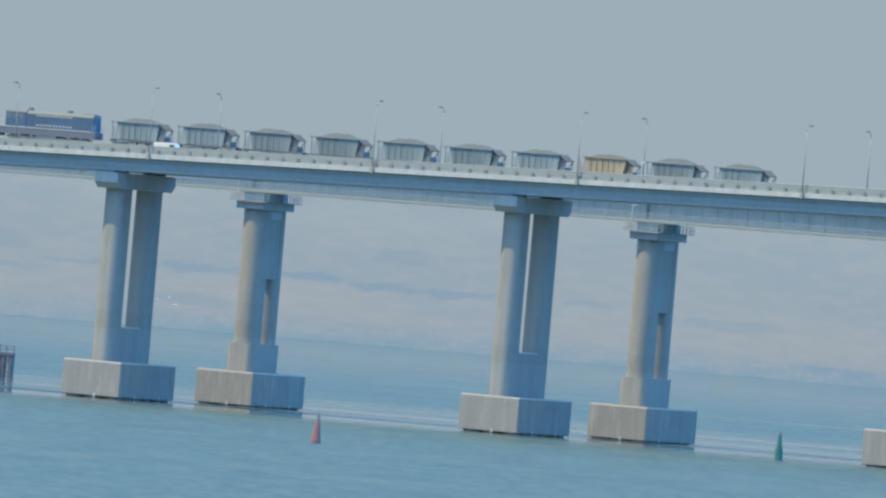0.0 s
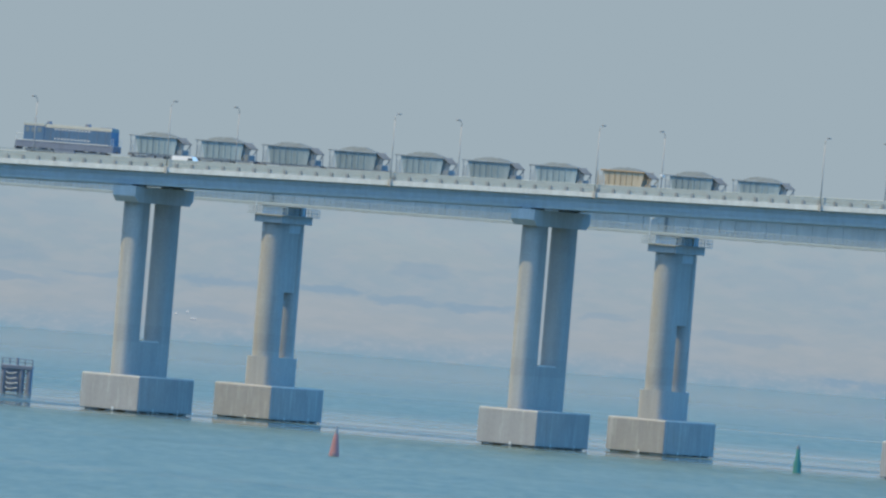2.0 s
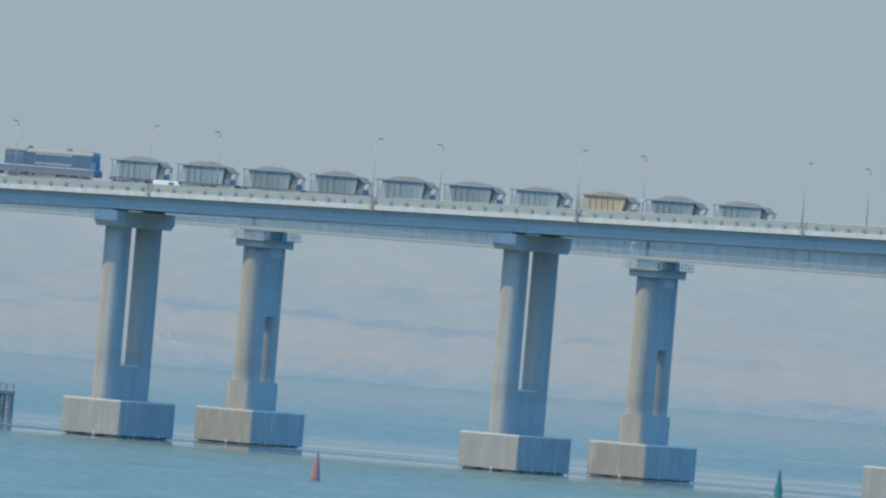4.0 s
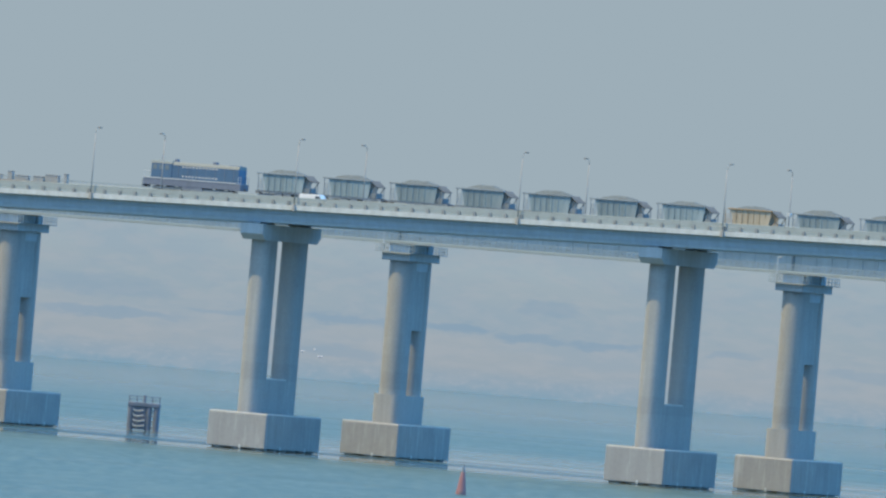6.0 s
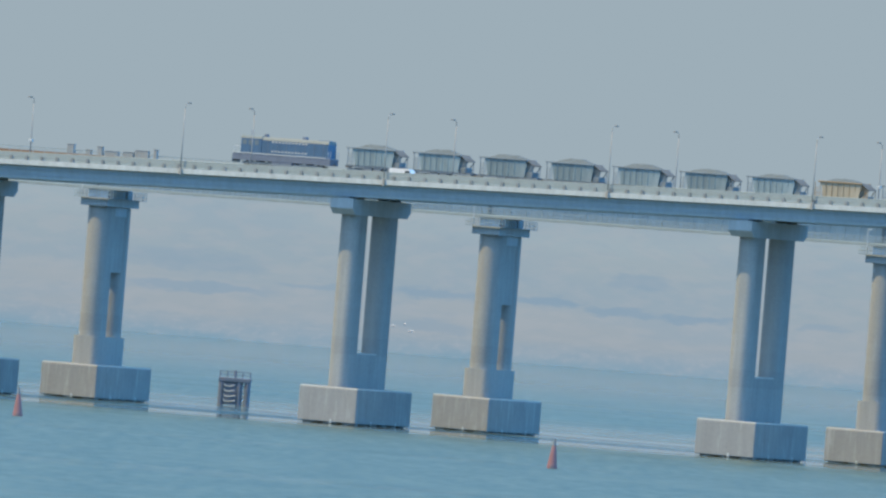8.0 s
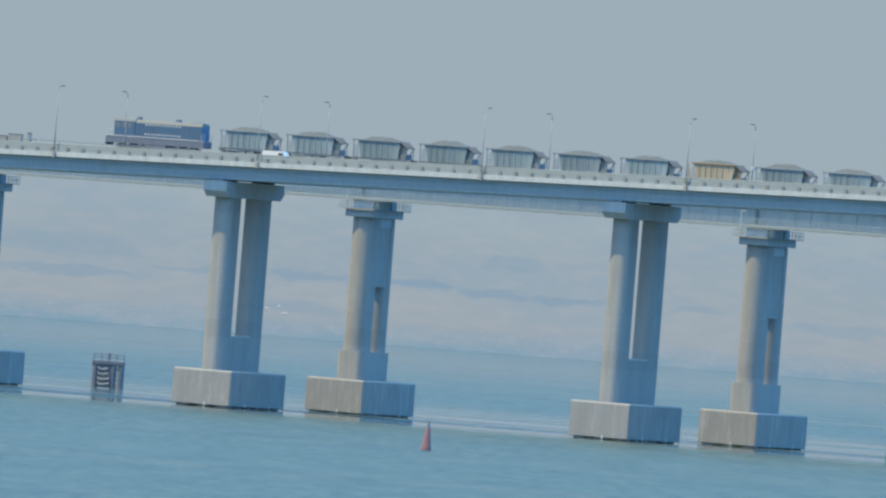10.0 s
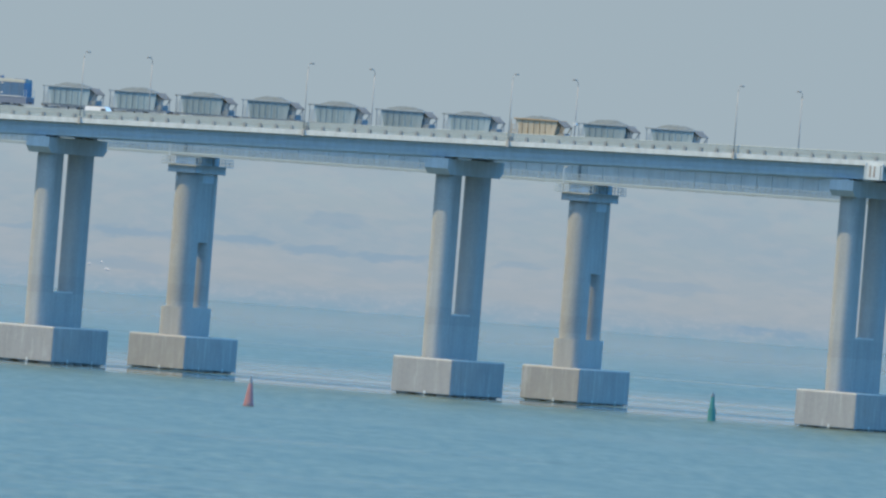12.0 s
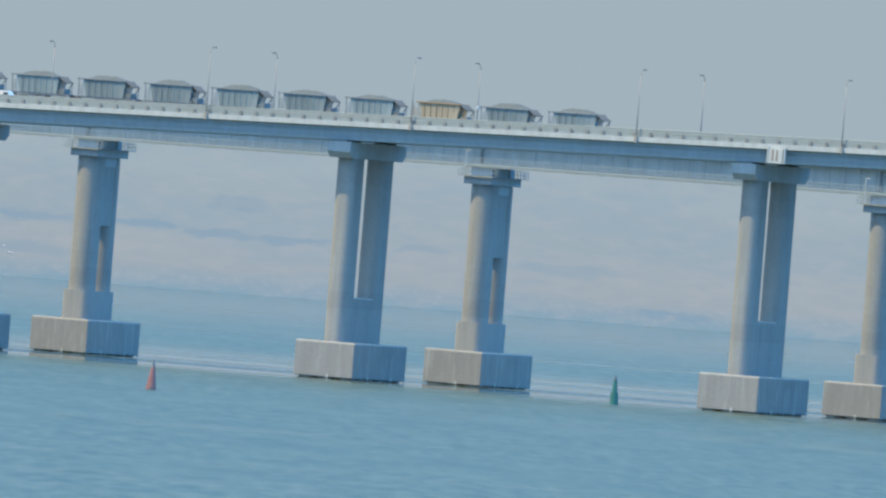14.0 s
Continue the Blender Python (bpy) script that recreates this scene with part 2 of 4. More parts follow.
# ---- water and far shore ----
def water_material():
    m = bpy.data.materials.new("sea_water")
    m.use_nodes = True
    n, l = m.node_tree.nodes, m.node_tree.links
    b = n["Principled BSDF"]
    at = n.new("ShaderNodeTexCoord")
    turn = n.new("ShaderNodeMapping")
    turn.inputs["Rotation"].default_value = (0, 0, -VIEW)
    l.new(at.outputs["Object"], turn.inputs["Vector"])

    def streaks(sx, sy, detail, lo, hi):
        mp = n.new("ShaderNodeMapping")
        mp.inputs["Scale"].default_value = (sx, sy, 1)
        l.new(turn.outputs[0], mp.inputs["Vector"])
        t = n.new("ShaderNodeTexNoise")
        t.inputs["Scale"].default_value, t.inputs["Detail"].default_value = 1.0, detail
        l.new(mp.outputs[0], t.inputs["Vector"])
        r = n.new("ShaderNodeMapRange")
        r.inputs["From Min"].default_value, r.inputs["From Max"].default_value = lo, hi
        l.new(t.outputs["Fac"], r.inputs["Value"])
        return r.outputs[0]

    chop = streaks(0.50, 0.050, 5, 0.34, 0.66)               # wind chop
    sep = n.new("ShaderNodeSeparateXYZ")
    l.new(turn.outputs[0], sep.inputs[0])

    def window(lo, hi, a, b):
        r = n.new("ShaderNodeMapRange")
        r.interpolation_type = "SMOOTHSTEP"
        for key, val in (("From Min", lo), ("From Max", hi), ("To Min", a), ("To Max", b)):
            r.inputs[key].default_value = val
        l.new(sep.outputs["Y"], r.inputs["Value"])
        return r.outputs[0]

    def times(a, b):
        k = n.new("ShaderNodeMath")
        k.operation = "MULTIPLY"
        l.new(a, k.inputs[0])
        if isinstance(b, float):
            k.inputs[1].default_value = b
        else:
            l.new(b, k.inputs[1])
        return k.outputs[0]

    def most(a, b):
        k = n.new("ShaderNodeMath")
        k.operation = "MAXIMUM"
        l.new(a, k.inputs[0])
        l.new(b, k.inputs[1])
        return k.outputs[0]

    def blend(fac, a, b):
        k = n.new("ShaderNodeMix")
        k.data_type = "RGBA"
        l.new(fac, k.inputs["Factor"])
        for slot, c in ((6, a), (7, b)):
            if isinstance(c, tuple):
                k.inputs[slot].default_value = (*c, 1)
            else:
                l.new(c, k.inputs[slot])
        return k.outputs[2]

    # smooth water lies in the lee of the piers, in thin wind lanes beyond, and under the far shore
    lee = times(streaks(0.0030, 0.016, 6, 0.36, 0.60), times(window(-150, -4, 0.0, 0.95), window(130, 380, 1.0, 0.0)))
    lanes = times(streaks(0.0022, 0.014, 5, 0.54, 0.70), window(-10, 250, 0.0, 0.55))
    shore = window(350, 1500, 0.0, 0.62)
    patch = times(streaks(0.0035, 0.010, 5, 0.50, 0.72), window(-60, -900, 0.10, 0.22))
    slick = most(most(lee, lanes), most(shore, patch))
    chop = blend(times(streaks(0.020, 0.006, 4, 0.34, 0.66), 0.7), chop, streaks(0.10, 0.020, 5, 0.35, 0.65))
    l.new(blend(chop, (0.056, 0.087, 0.070), (0.110, 0.146, 0.112)), b.inputs["Base Color"])
    b.inputs["Roughness"].default_value = 0.52
    b.inputs["IOR"].default_value = 1.33
    b.inputs["Specular IOR Level"].default_value = 0.42
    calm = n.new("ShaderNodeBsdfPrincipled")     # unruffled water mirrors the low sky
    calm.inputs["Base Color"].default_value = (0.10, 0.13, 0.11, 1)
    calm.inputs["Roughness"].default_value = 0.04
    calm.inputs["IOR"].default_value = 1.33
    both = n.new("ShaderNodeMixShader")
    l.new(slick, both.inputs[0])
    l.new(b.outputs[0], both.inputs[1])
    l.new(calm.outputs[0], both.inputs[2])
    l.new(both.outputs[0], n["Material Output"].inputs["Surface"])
    wave = n.new("ShaderNodeTexNoise")
    wave.inputs["Scale"].default_value, wave.inputs["Detail"].default_value = 0.35, 4
    l.new(at.outputs["Object"], wave.inputs["Vector"])
    bp = n.new("ShaderNodeBump")
    bp.inputs["Distance"].default_value = 0.6
    bp.inputs["Strength"].default_value = 0.7
    l.new(wave.outputs["Fac"], bp.inputs["Height"])
    l.new(bp.outputs[0], b.inputs["Normal"])
    return m


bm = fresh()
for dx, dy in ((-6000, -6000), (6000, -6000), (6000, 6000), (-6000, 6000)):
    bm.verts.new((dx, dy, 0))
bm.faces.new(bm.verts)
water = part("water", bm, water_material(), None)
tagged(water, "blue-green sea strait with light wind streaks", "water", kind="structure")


def land_material():
    """Far shore, self-lit with haze in its colours: pale dry fields, bluish belts of woodland."""
    m = bpy.data.materials.new("far_shore")
    m.use_nodes = True
    n, l = m.node_tree.nodes, m.node_tree.links
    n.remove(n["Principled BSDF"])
    # plain glow: daylight and haze are both put into the colours
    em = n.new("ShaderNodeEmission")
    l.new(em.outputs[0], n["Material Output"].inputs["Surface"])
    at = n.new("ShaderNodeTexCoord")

    def patches(sx, sy, detail, lo, hi, shift):
        mp = n.new("ShaderNodeMapping")
        mp.inputs["Scale"].default_value = (sx, sy, 0)
        mp.inputs["Location"].default_value = (shift, shift, 0)
        l.new(at.outputs["Object"], mp.inputs["Vector"])
        t = n.new("ShaderNodeTexNoise")
        t.inputs["Scale"].default_value, t.inputs["Detail"].default_value = 1.0, detail
        l.new(mp.outputs[0], t.inputs["Vector"])
        r = n.new("ShaderNodeMapRange")
        r.inputs["From Min"].default_value, r.inputs["From Max"].default_value = lo, hi
        l.new(t.outputs["Fac"], r.inputs["Value"])
        return r.outputs[0]

    def blend(fac, a, b):
        mx = n.new("ShaderNodeMix")
        mx.data_type = "RGBA"
        l.new(fac, mx.inputs["Factor"])
        for k, c in ((6, a), (7, b)):
            if isinstance(c, tuple):
                mx.inputs[k].default_value = (*c, 1)
            else:
                l.new(c, mx.inputs[k])
        return mx.outputs[2]

    def fade(value, k):
        f = n.new("ShaderNodeMath")
        f.operation = "MULTIPLY"
        f.inputs[1].default_value = k
        l.new(value, f.inputs[0])
        return f.outputs[0]

    sep = n.new("ShaderNodeSeparateXYZ")
    l.new(at.outputs["Object"], sep.inputs[0])
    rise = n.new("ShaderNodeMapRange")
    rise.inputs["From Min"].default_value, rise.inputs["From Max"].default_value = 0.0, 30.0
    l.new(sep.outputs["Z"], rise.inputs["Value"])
    # haze tint by height: water colour at the foot, sky colour above
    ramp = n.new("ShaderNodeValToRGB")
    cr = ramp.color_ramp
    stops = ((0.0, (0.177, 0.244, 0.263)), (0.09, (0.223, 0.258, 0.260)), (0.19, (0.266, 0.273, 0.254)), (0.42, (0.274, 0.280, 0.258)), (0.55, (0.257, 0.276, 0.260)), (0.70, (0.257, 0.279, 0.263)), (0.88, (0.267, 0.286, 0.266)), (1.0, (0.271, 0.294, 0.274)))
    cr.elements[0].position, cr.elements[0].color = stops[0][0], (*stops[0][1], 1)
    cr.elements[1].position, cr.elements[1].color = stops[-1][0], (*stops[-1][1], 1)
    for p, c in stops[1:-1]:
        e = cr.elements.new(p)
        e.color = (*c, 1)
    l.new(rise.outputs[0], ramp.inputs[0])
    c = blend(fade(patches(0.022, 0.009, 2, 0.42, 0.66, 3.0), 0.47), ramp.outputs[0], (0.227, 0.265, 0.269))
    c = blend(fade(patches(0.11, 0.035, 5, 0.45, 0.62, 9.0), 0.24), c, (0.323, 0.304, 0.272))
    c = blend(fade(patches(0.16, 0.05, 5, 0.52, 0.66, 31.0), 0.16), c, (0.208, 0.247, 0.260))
    # broken belts of woodland: along the shore, across the slope, depth both ways, density
    warp = n.new("ShaderNodeTexNoise")
    wm = n.new("ShaderNodeMapping")
    wm.inputs["Scale"].default_value = (0.14, 0.045, 0)
    l.new(at.outputs["Object"], wm.inputs["Vector"])
    l.new(wm.outputs[0], warp.inputs["Vector"])
    warp.inputs["Scale"].default_value, warp.inputs["Detail"].default_value = 1.0, 5
    sway = n.new("ShaderNodeVectorMath")
    sway.operation = "MULTIPLY_ADD"
    l.new(warp.outputs["Color"], sway.inputs[0])
    sway.inputs[1].default_value = (14, 46, 0)
    l.new(at.outputs["Object"], sway.inputs[2])
    flat = n.new("ShaderNodeVectorMath")
    flat.operation = "MULTIPLY"
    flat.inputs[1].default_value = (1, 1, 0)
    l.new(sway.outputs[0], flat.inputs[0])
    woods = ((-44, 158, 12, 15, 0.75), (-16, 161, 9, 15, 0.85), (3, 148, 9, 13, 0.75), (21, 147, 10, 12, 0.75), (53, 150, 6, 14, 0.5),
             (7, 217, 8, 20, 0.45), (-44, 71, 12, 20, 0.45), (110, 24, 5, 13, 0.95), (119, 27, 5, 13, 0.85), (89, 122, 16, 14, 0.4),
             (-106, 191, 20, 26, 0.45), (-103, 125, 20, 13, 0.65), (-72, 150, 12, 12, 0.55))
    for u, v, du, dv, thick in woods:
        off = n.new("ShaderNodeVectorMath")
        off.operation = "SUBTRACT"
        off.inputs[1].default_value = (u + 7, v + 23, 0)
        l.new(flat.outputs[0], off.inputs[0])
        rel = n.new("ShaderNodeVectorMath")
        rel.operation = "DIVIDE"
        rel.inputs[1].default_value = (du, dv, 1)
        l.new(off.outputs[0], rel.inputs[0])
        far = n.new("ShaderNodeVectorMath")
        far.operation = "LENGTH"
        l.new(rel.outputs[0], far.inputs[0])
        edge = n.new("ShaderNodeMapRange")
        edge.interpolation_type = "SMOOTHSTEP"
        for key, val in (("From Min", 0.55), ("From Max", 1.25), ("To Min", thick * 0.8), ("To Max", 0.0)):
            edge.inputs[key].default_value = val
        l.new(far.outputs["Value"], edge.inputs["Value"])
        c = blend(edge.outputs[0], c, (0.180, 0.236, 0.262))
    # pale banks and gardens along the water
    low = n.new("ShaderNodeMapRange")
    low.interpolation_type = "SMOOTHSTEP"
    for key, val in (("From Min", 0.24), ("From Max", 0.10), ("To Min", 0.0), ("To Max", 1.0)):
        low.inputs[key].default_value = val
    l.new(rise.outputs[0], low.inputs["Value"])
    for sx, sy, lo, hi, shift, k, tone in ((0.45, 0.10, 0.52, 0.68, 41.0, 0.22, (0.335, 0.318, 0.295)), (0.60, 0.12, 0.56, 0.70, 57.0, 0.22, (0.195, 0.240, 0.245))):
        both = n.new("ShaderNodeMath")
        both.operation = "MULTIPLY"
        l.new(fade(patches(sx, sy, 4, lo, hi, shift), k), both.inputs[0])
        l.new(low.outputs[0], both.inputs[1])
        c = blend(both.outputs[0], c, tone)
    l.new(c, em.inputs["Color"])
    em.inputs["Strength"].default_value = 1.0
    return m


def coast():
    bm = fresh()
    rows, cols = 40, 160
    grid = []
    for j in range(rows + 1):
        s = j / rows
        line = []
        for i in range(cols + 1):
            u = -700 + 1400 * i / cols
            h = 2.0 * min(1, s * 12) + 34 * s ** 1.25
            h += 2.2 * s * noise.noise((u * 0.010, s * 4, 1)) + 0.15 * noise.noise((u * 0.04, s * 9, 5)) * min(1, s * 6)
            shore = 10 * noise.noise((u * 0.01, 2, 2)) * (1 - s)
            line.append(bm.verts.new((u, 350 * s + shore, h - (0.4 if j == 0 else 0))))
        grid.append(line)
    for a, b in zip(grid, grid[1:]):
        for i in range(cols):
            bm.faces.new((a[i], a[i + 1], b[i + 1], b[i]))
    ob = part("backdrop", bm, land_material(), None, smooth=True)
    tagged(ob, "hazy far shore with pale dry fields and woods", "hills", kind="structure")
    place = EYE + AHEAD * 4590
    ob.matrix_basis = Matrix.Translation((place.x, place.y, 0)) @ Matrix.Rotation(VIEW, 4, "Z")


coast()


# ---- road bridge ----
def footing(p, half_x, half_y):
    """Stout round posts under a pile cap, and white marker plates along its lower edge."""
    for cx in (-3.2, 0, 3.2):
        for cy in (-8.2, -4.92, -1.64, 1.64, 4.92, 8.2):
            bm = fresh()
            prism(bm, disc(1.25, 16), -3, 0.56)
            part("footing_post", bm, CONCRETE, p).location = (cx, cy, 0)
    for mx, my, dx, dy in ((0.7, -half_y, 0.16, 0.04), (half_x, -4.2, 0.04, 0.2), (half_x, 4.6, 0.04, 0.16), (half_x, half_y - 0.3, 0.04, 0.16)):
        bm = fresh()
        block(bm, mx - dx, mx + dx, my - dy, my + dy, 0.08, 0.62, 0.01)
        part("marker_plate", bm, EDGE_CONCRETE, p, "small white marker plate")


def topping(p, half_x, half_y, z):
    """Cap top darkened to cut bounced light, inside an added pale rim toned as sunlit."""
    bm = fresh()
    block(bm, -half_x + 0.3, half_x - 0.3, -half_y + 0.3, half_y - 0.3, z - 0.02, z + 0.04)
    part("cap_top", bm, BOUNCE_CUT, p, "cap top darkened to cut bounced light")
    # added pale rim draws the bright line of the sunlit cap top
    for x0, x1, y0, y1 in ((-half_x, half_x, -half_y, -half_y + 0.45), (-half_x, half_x, half_y - 0.45, half_y), (-half_x, -half_x + 0.45, -half_y + 0.45, half_y - 0.45), (half_x - 0.45, half_x, -half_y + 0.45, half_y - 0.45)):
        bm = fresh()
        block(bm, x0 + 0.1, x1 - 0.1, y0 + 0.1, y1 - 0.1, z - 0.02, z + 0.15, 0.03)
        part("sunlit_rim", bm, SUNLIT_TOP, p, "added pale rim toned like a sunlit edge")


def road_pier(x):
    """Two rounded legs on a pile cap under a crosshead."""
    p = base("bridge_pier", pose(x, 0, 0), "weathered concrete road pier with two legs and crosshead", "bridge pier", "road bridge piers")
    top = road_z(x) - 5.35
    bm = fresh()
    block(bm, -4.75, 4.75, -9.8, 9.8, 0.2, 5.3, 0.12)
    cap = part("pile_cap", bm, CAP_CONCRETE, p, "stained block of grey concrete")
    topping(cap, 4.75, 9.8, 5.3)
    footing(p, 4.75, 9.8)
    bm = fresh()
    prism(bm, rounded(2.9, 10.6, 1.1), 5.3, top - 20.6)
    part("base_wall", bm, CONCRETE, p)
    # added pale strip: sunlit top of the base wall, put into colour
    bm = fresh()
    block(bm, -1.35, 1.35, -3.3, 3.3, top - 20.62, top - 20.45, 0.03)
    part("sunlit_wall_top", bm, SUNLIT_TOP, p, "added pale wall top toned like sunlit concrete")
    for s in (-1, 1):
        bm = fresh()
        prism(bm, rounded(3.1, 4.6, 1.25), 5.3, top + 0.1)
        part("leg", bm, CONCRETE, p).location = (0, s * 5.4, 0)
    bm = fresh()
    ring = [(-10.4, 0.9), (-9.2, 0), (9.2, 0), (10.4, 0.9), (10.4, 2.4), (-10.4, 2.4)]
    profile_x(bm, ring, -1.85, 1.85)
    part("crosshead", bm, SHADE_LIFT_CONCRETE, p).location = (0, 0, top)
    for cy in (-8.6, -4.6, 4.6, 8.6):
        bm = fresh()
        block(bm, -0.7, 0.7, -0.6, 0.6, 0, 0.26, 0.04)
        part("bearing", bm, EDGE_CONCRETE, p, "pale steel bearing").location = (0, cy, top + 2.4)
    return p


for x in PIER_X:
    road_pier(x)

X0, X1 = -230.0, 300.0
deck = base("road", pose(0, 0, 0), "four-lane road deck on steel box girders", "road deck", kind="structure")
for y0 in (-9.6, 3.6):
    bm = fresh()
    profile_x(bm, [(y0, 33.75), (y0 + 6.0, 33.75), (y0 + 6.6, 35.6), (y0 - 0.6, 35.6)], X0, X1, ROAD_GRADE)
    girder = part("girder", bm, STEEL_BLUE, deck, "blue-grey steel box girder")
    for zz in (34.25, 35.0):
        yy = y0 - 0.32 * (zz - 33.75)
        bm = fresh()
        profile_x(bm, [(yy - 0.22, zz), (yy + 0.05, zz), (yy + 0.05, zz + 0.08), (yy - 0.22, zz + 0.08)], X0, X1, ROAD_GRADE)
        part("stiffener", bm, STEEL_BLUE, girder)
bm = fresh()
profile_x(bm, [(-11.7, 35.78), (-9.0, 35.55), (9.0, 35.55), (11.7, 35.78), (11.7, 36.1), (-11.7, 36.1)], X0, X1, ROAD_GRADE)
part("slab", bm, STEEL_BLUE, deck)
bm = fresh()
profile_x(bm, [(-11.3, 36.1), (11.3, 36.1), (11.3, 36.25), (-11.3, 36.25)], X0, X1, ROAD_GRADE)
part("carriageway", bm, ASPHALT, deck, "grey asphalt carriageway")
for s in (-1, 1):
    bm = fresh()
    ring = [(s * 12.05, 35.75), (s * 11.7, 35.75), (s * 11.3, 36.1), (s * 11.3, 36.5), (s * 12.05, 36.46)]
    profile_x(bm, ring, X0, X1, ROAD_GRADE)
    part("edge_beam", bm, EDGE_CONCRETE, deck, "pale concrete edge beam")


def barrier(y, face):
    """Steel parapet: posts on the outer side of two broad rails."""
    b = base("crash_barrier", pose(0, y, 0), "galvanised steel crash barrier along the road edge", "barrier", "crash barriers")
    for z0, z1 in ((0.06, 0.68), (0.70, 1.22)):
        zm, q = (z0 + z1) / 2, (z1 - z0) / 6
        ring = [(0.10, z0), (-0.06, z0), (-0.10, z0 + q), (-0.06, zm), (-0.10, z1 - q), (-0.06, z1), (0.10, z1)]
        bm = fresh()
        profile_x(bm, [(-face * a, 36.46 + z) for a, z in ring], X0, X1, ROAD_GRADE)
        part("rail", bm, GALV, b)
    first = None
    for i in range(112):
        x = -92.0 + 2.52 * i
        if first is None:
            bm = fresh()
            block(bm, -0.21, 0.21, -0.08, 0.08, 0.0, 0.66, 0.02)
            first = part("post", bm, DARK_STEEL, b)
            first.location = (x, face * 0.24, road_z(x))
        else:
            twin(first, pose(x, face * 0.24, road_z(x)))
    return b


barrier(-11.65, -1)
barrier(11.65, 1)
median = base("median_barrier", pose(0, 0, 0), "pale concrete median barrier between carriageways", "barrier")
bm = fresh()
profile_x(bm, [(-0.35, 36.25), (0.35, 36.25), (0.14, 36.6), (0.11, 37.15), (-0.11, 37.15), (-0.14, 36.6)], X0, X1, ROAD_GRADE)
part("wall", bm, EDGE_CONCRETE, median)


def street_lamp(x, y, side, boxed=False):
    l = base("street_lamp", pose(x, y, road_z(x) - 0.2), "slim grey steel street lamp on the road edge", "street lamp", "street lamps on the bridge")
    bm = fresh()
    tube(bm, [(0, 0, 0), (0, 0, 4.5), (0, 0, 9.2)], 0.10, 10, 0.06)
    part("pole", bm, POLE, l, smooth=True)
    bm = fresh()
    tube(bm, [(0, 0, 9.1), (0, side * 0.08, 9.65), (0, side * 0.35, 9.92), (0, side * 1.0, 10.03)], 0.055, 8, 0.04)
    arm = part("arm", bm, POLE, l, smooth=True)
    bm = fresh()
    block(bm, -0.17, 0.17, -0.48, 0.48, -0.08, 0.1, 0.05)
    part("lamp_head", bm, LAMP_GREY, arm).location = (0, side * 1.35, 10.05)
    bm = fresh()
    block(bm, -0.22, 0.22, -0.22, 0.22, -0.65, 0.35, 0.04)
    part("foot", bm, POLE, l)
    if boxed:
        bm = fresh()
        block(bm, -0.28, 0.28, -0.3, 0.3, 3.3, 3.75, 0.04)
        part("camera_box", bm, EDGE_CONCRETE, l, "white camera box")
    return l


LAMP_X = [-99.5, -62.8, -26.0, 7.35, 43.7, 76.6, 112.5, 144.9, 181.5]
for x in LAMP_X:
    street_lamp(x, -12.2, 1)
    street_lamp(x, 12.2, -1, x in (-62.8, 76.6, 144.9))
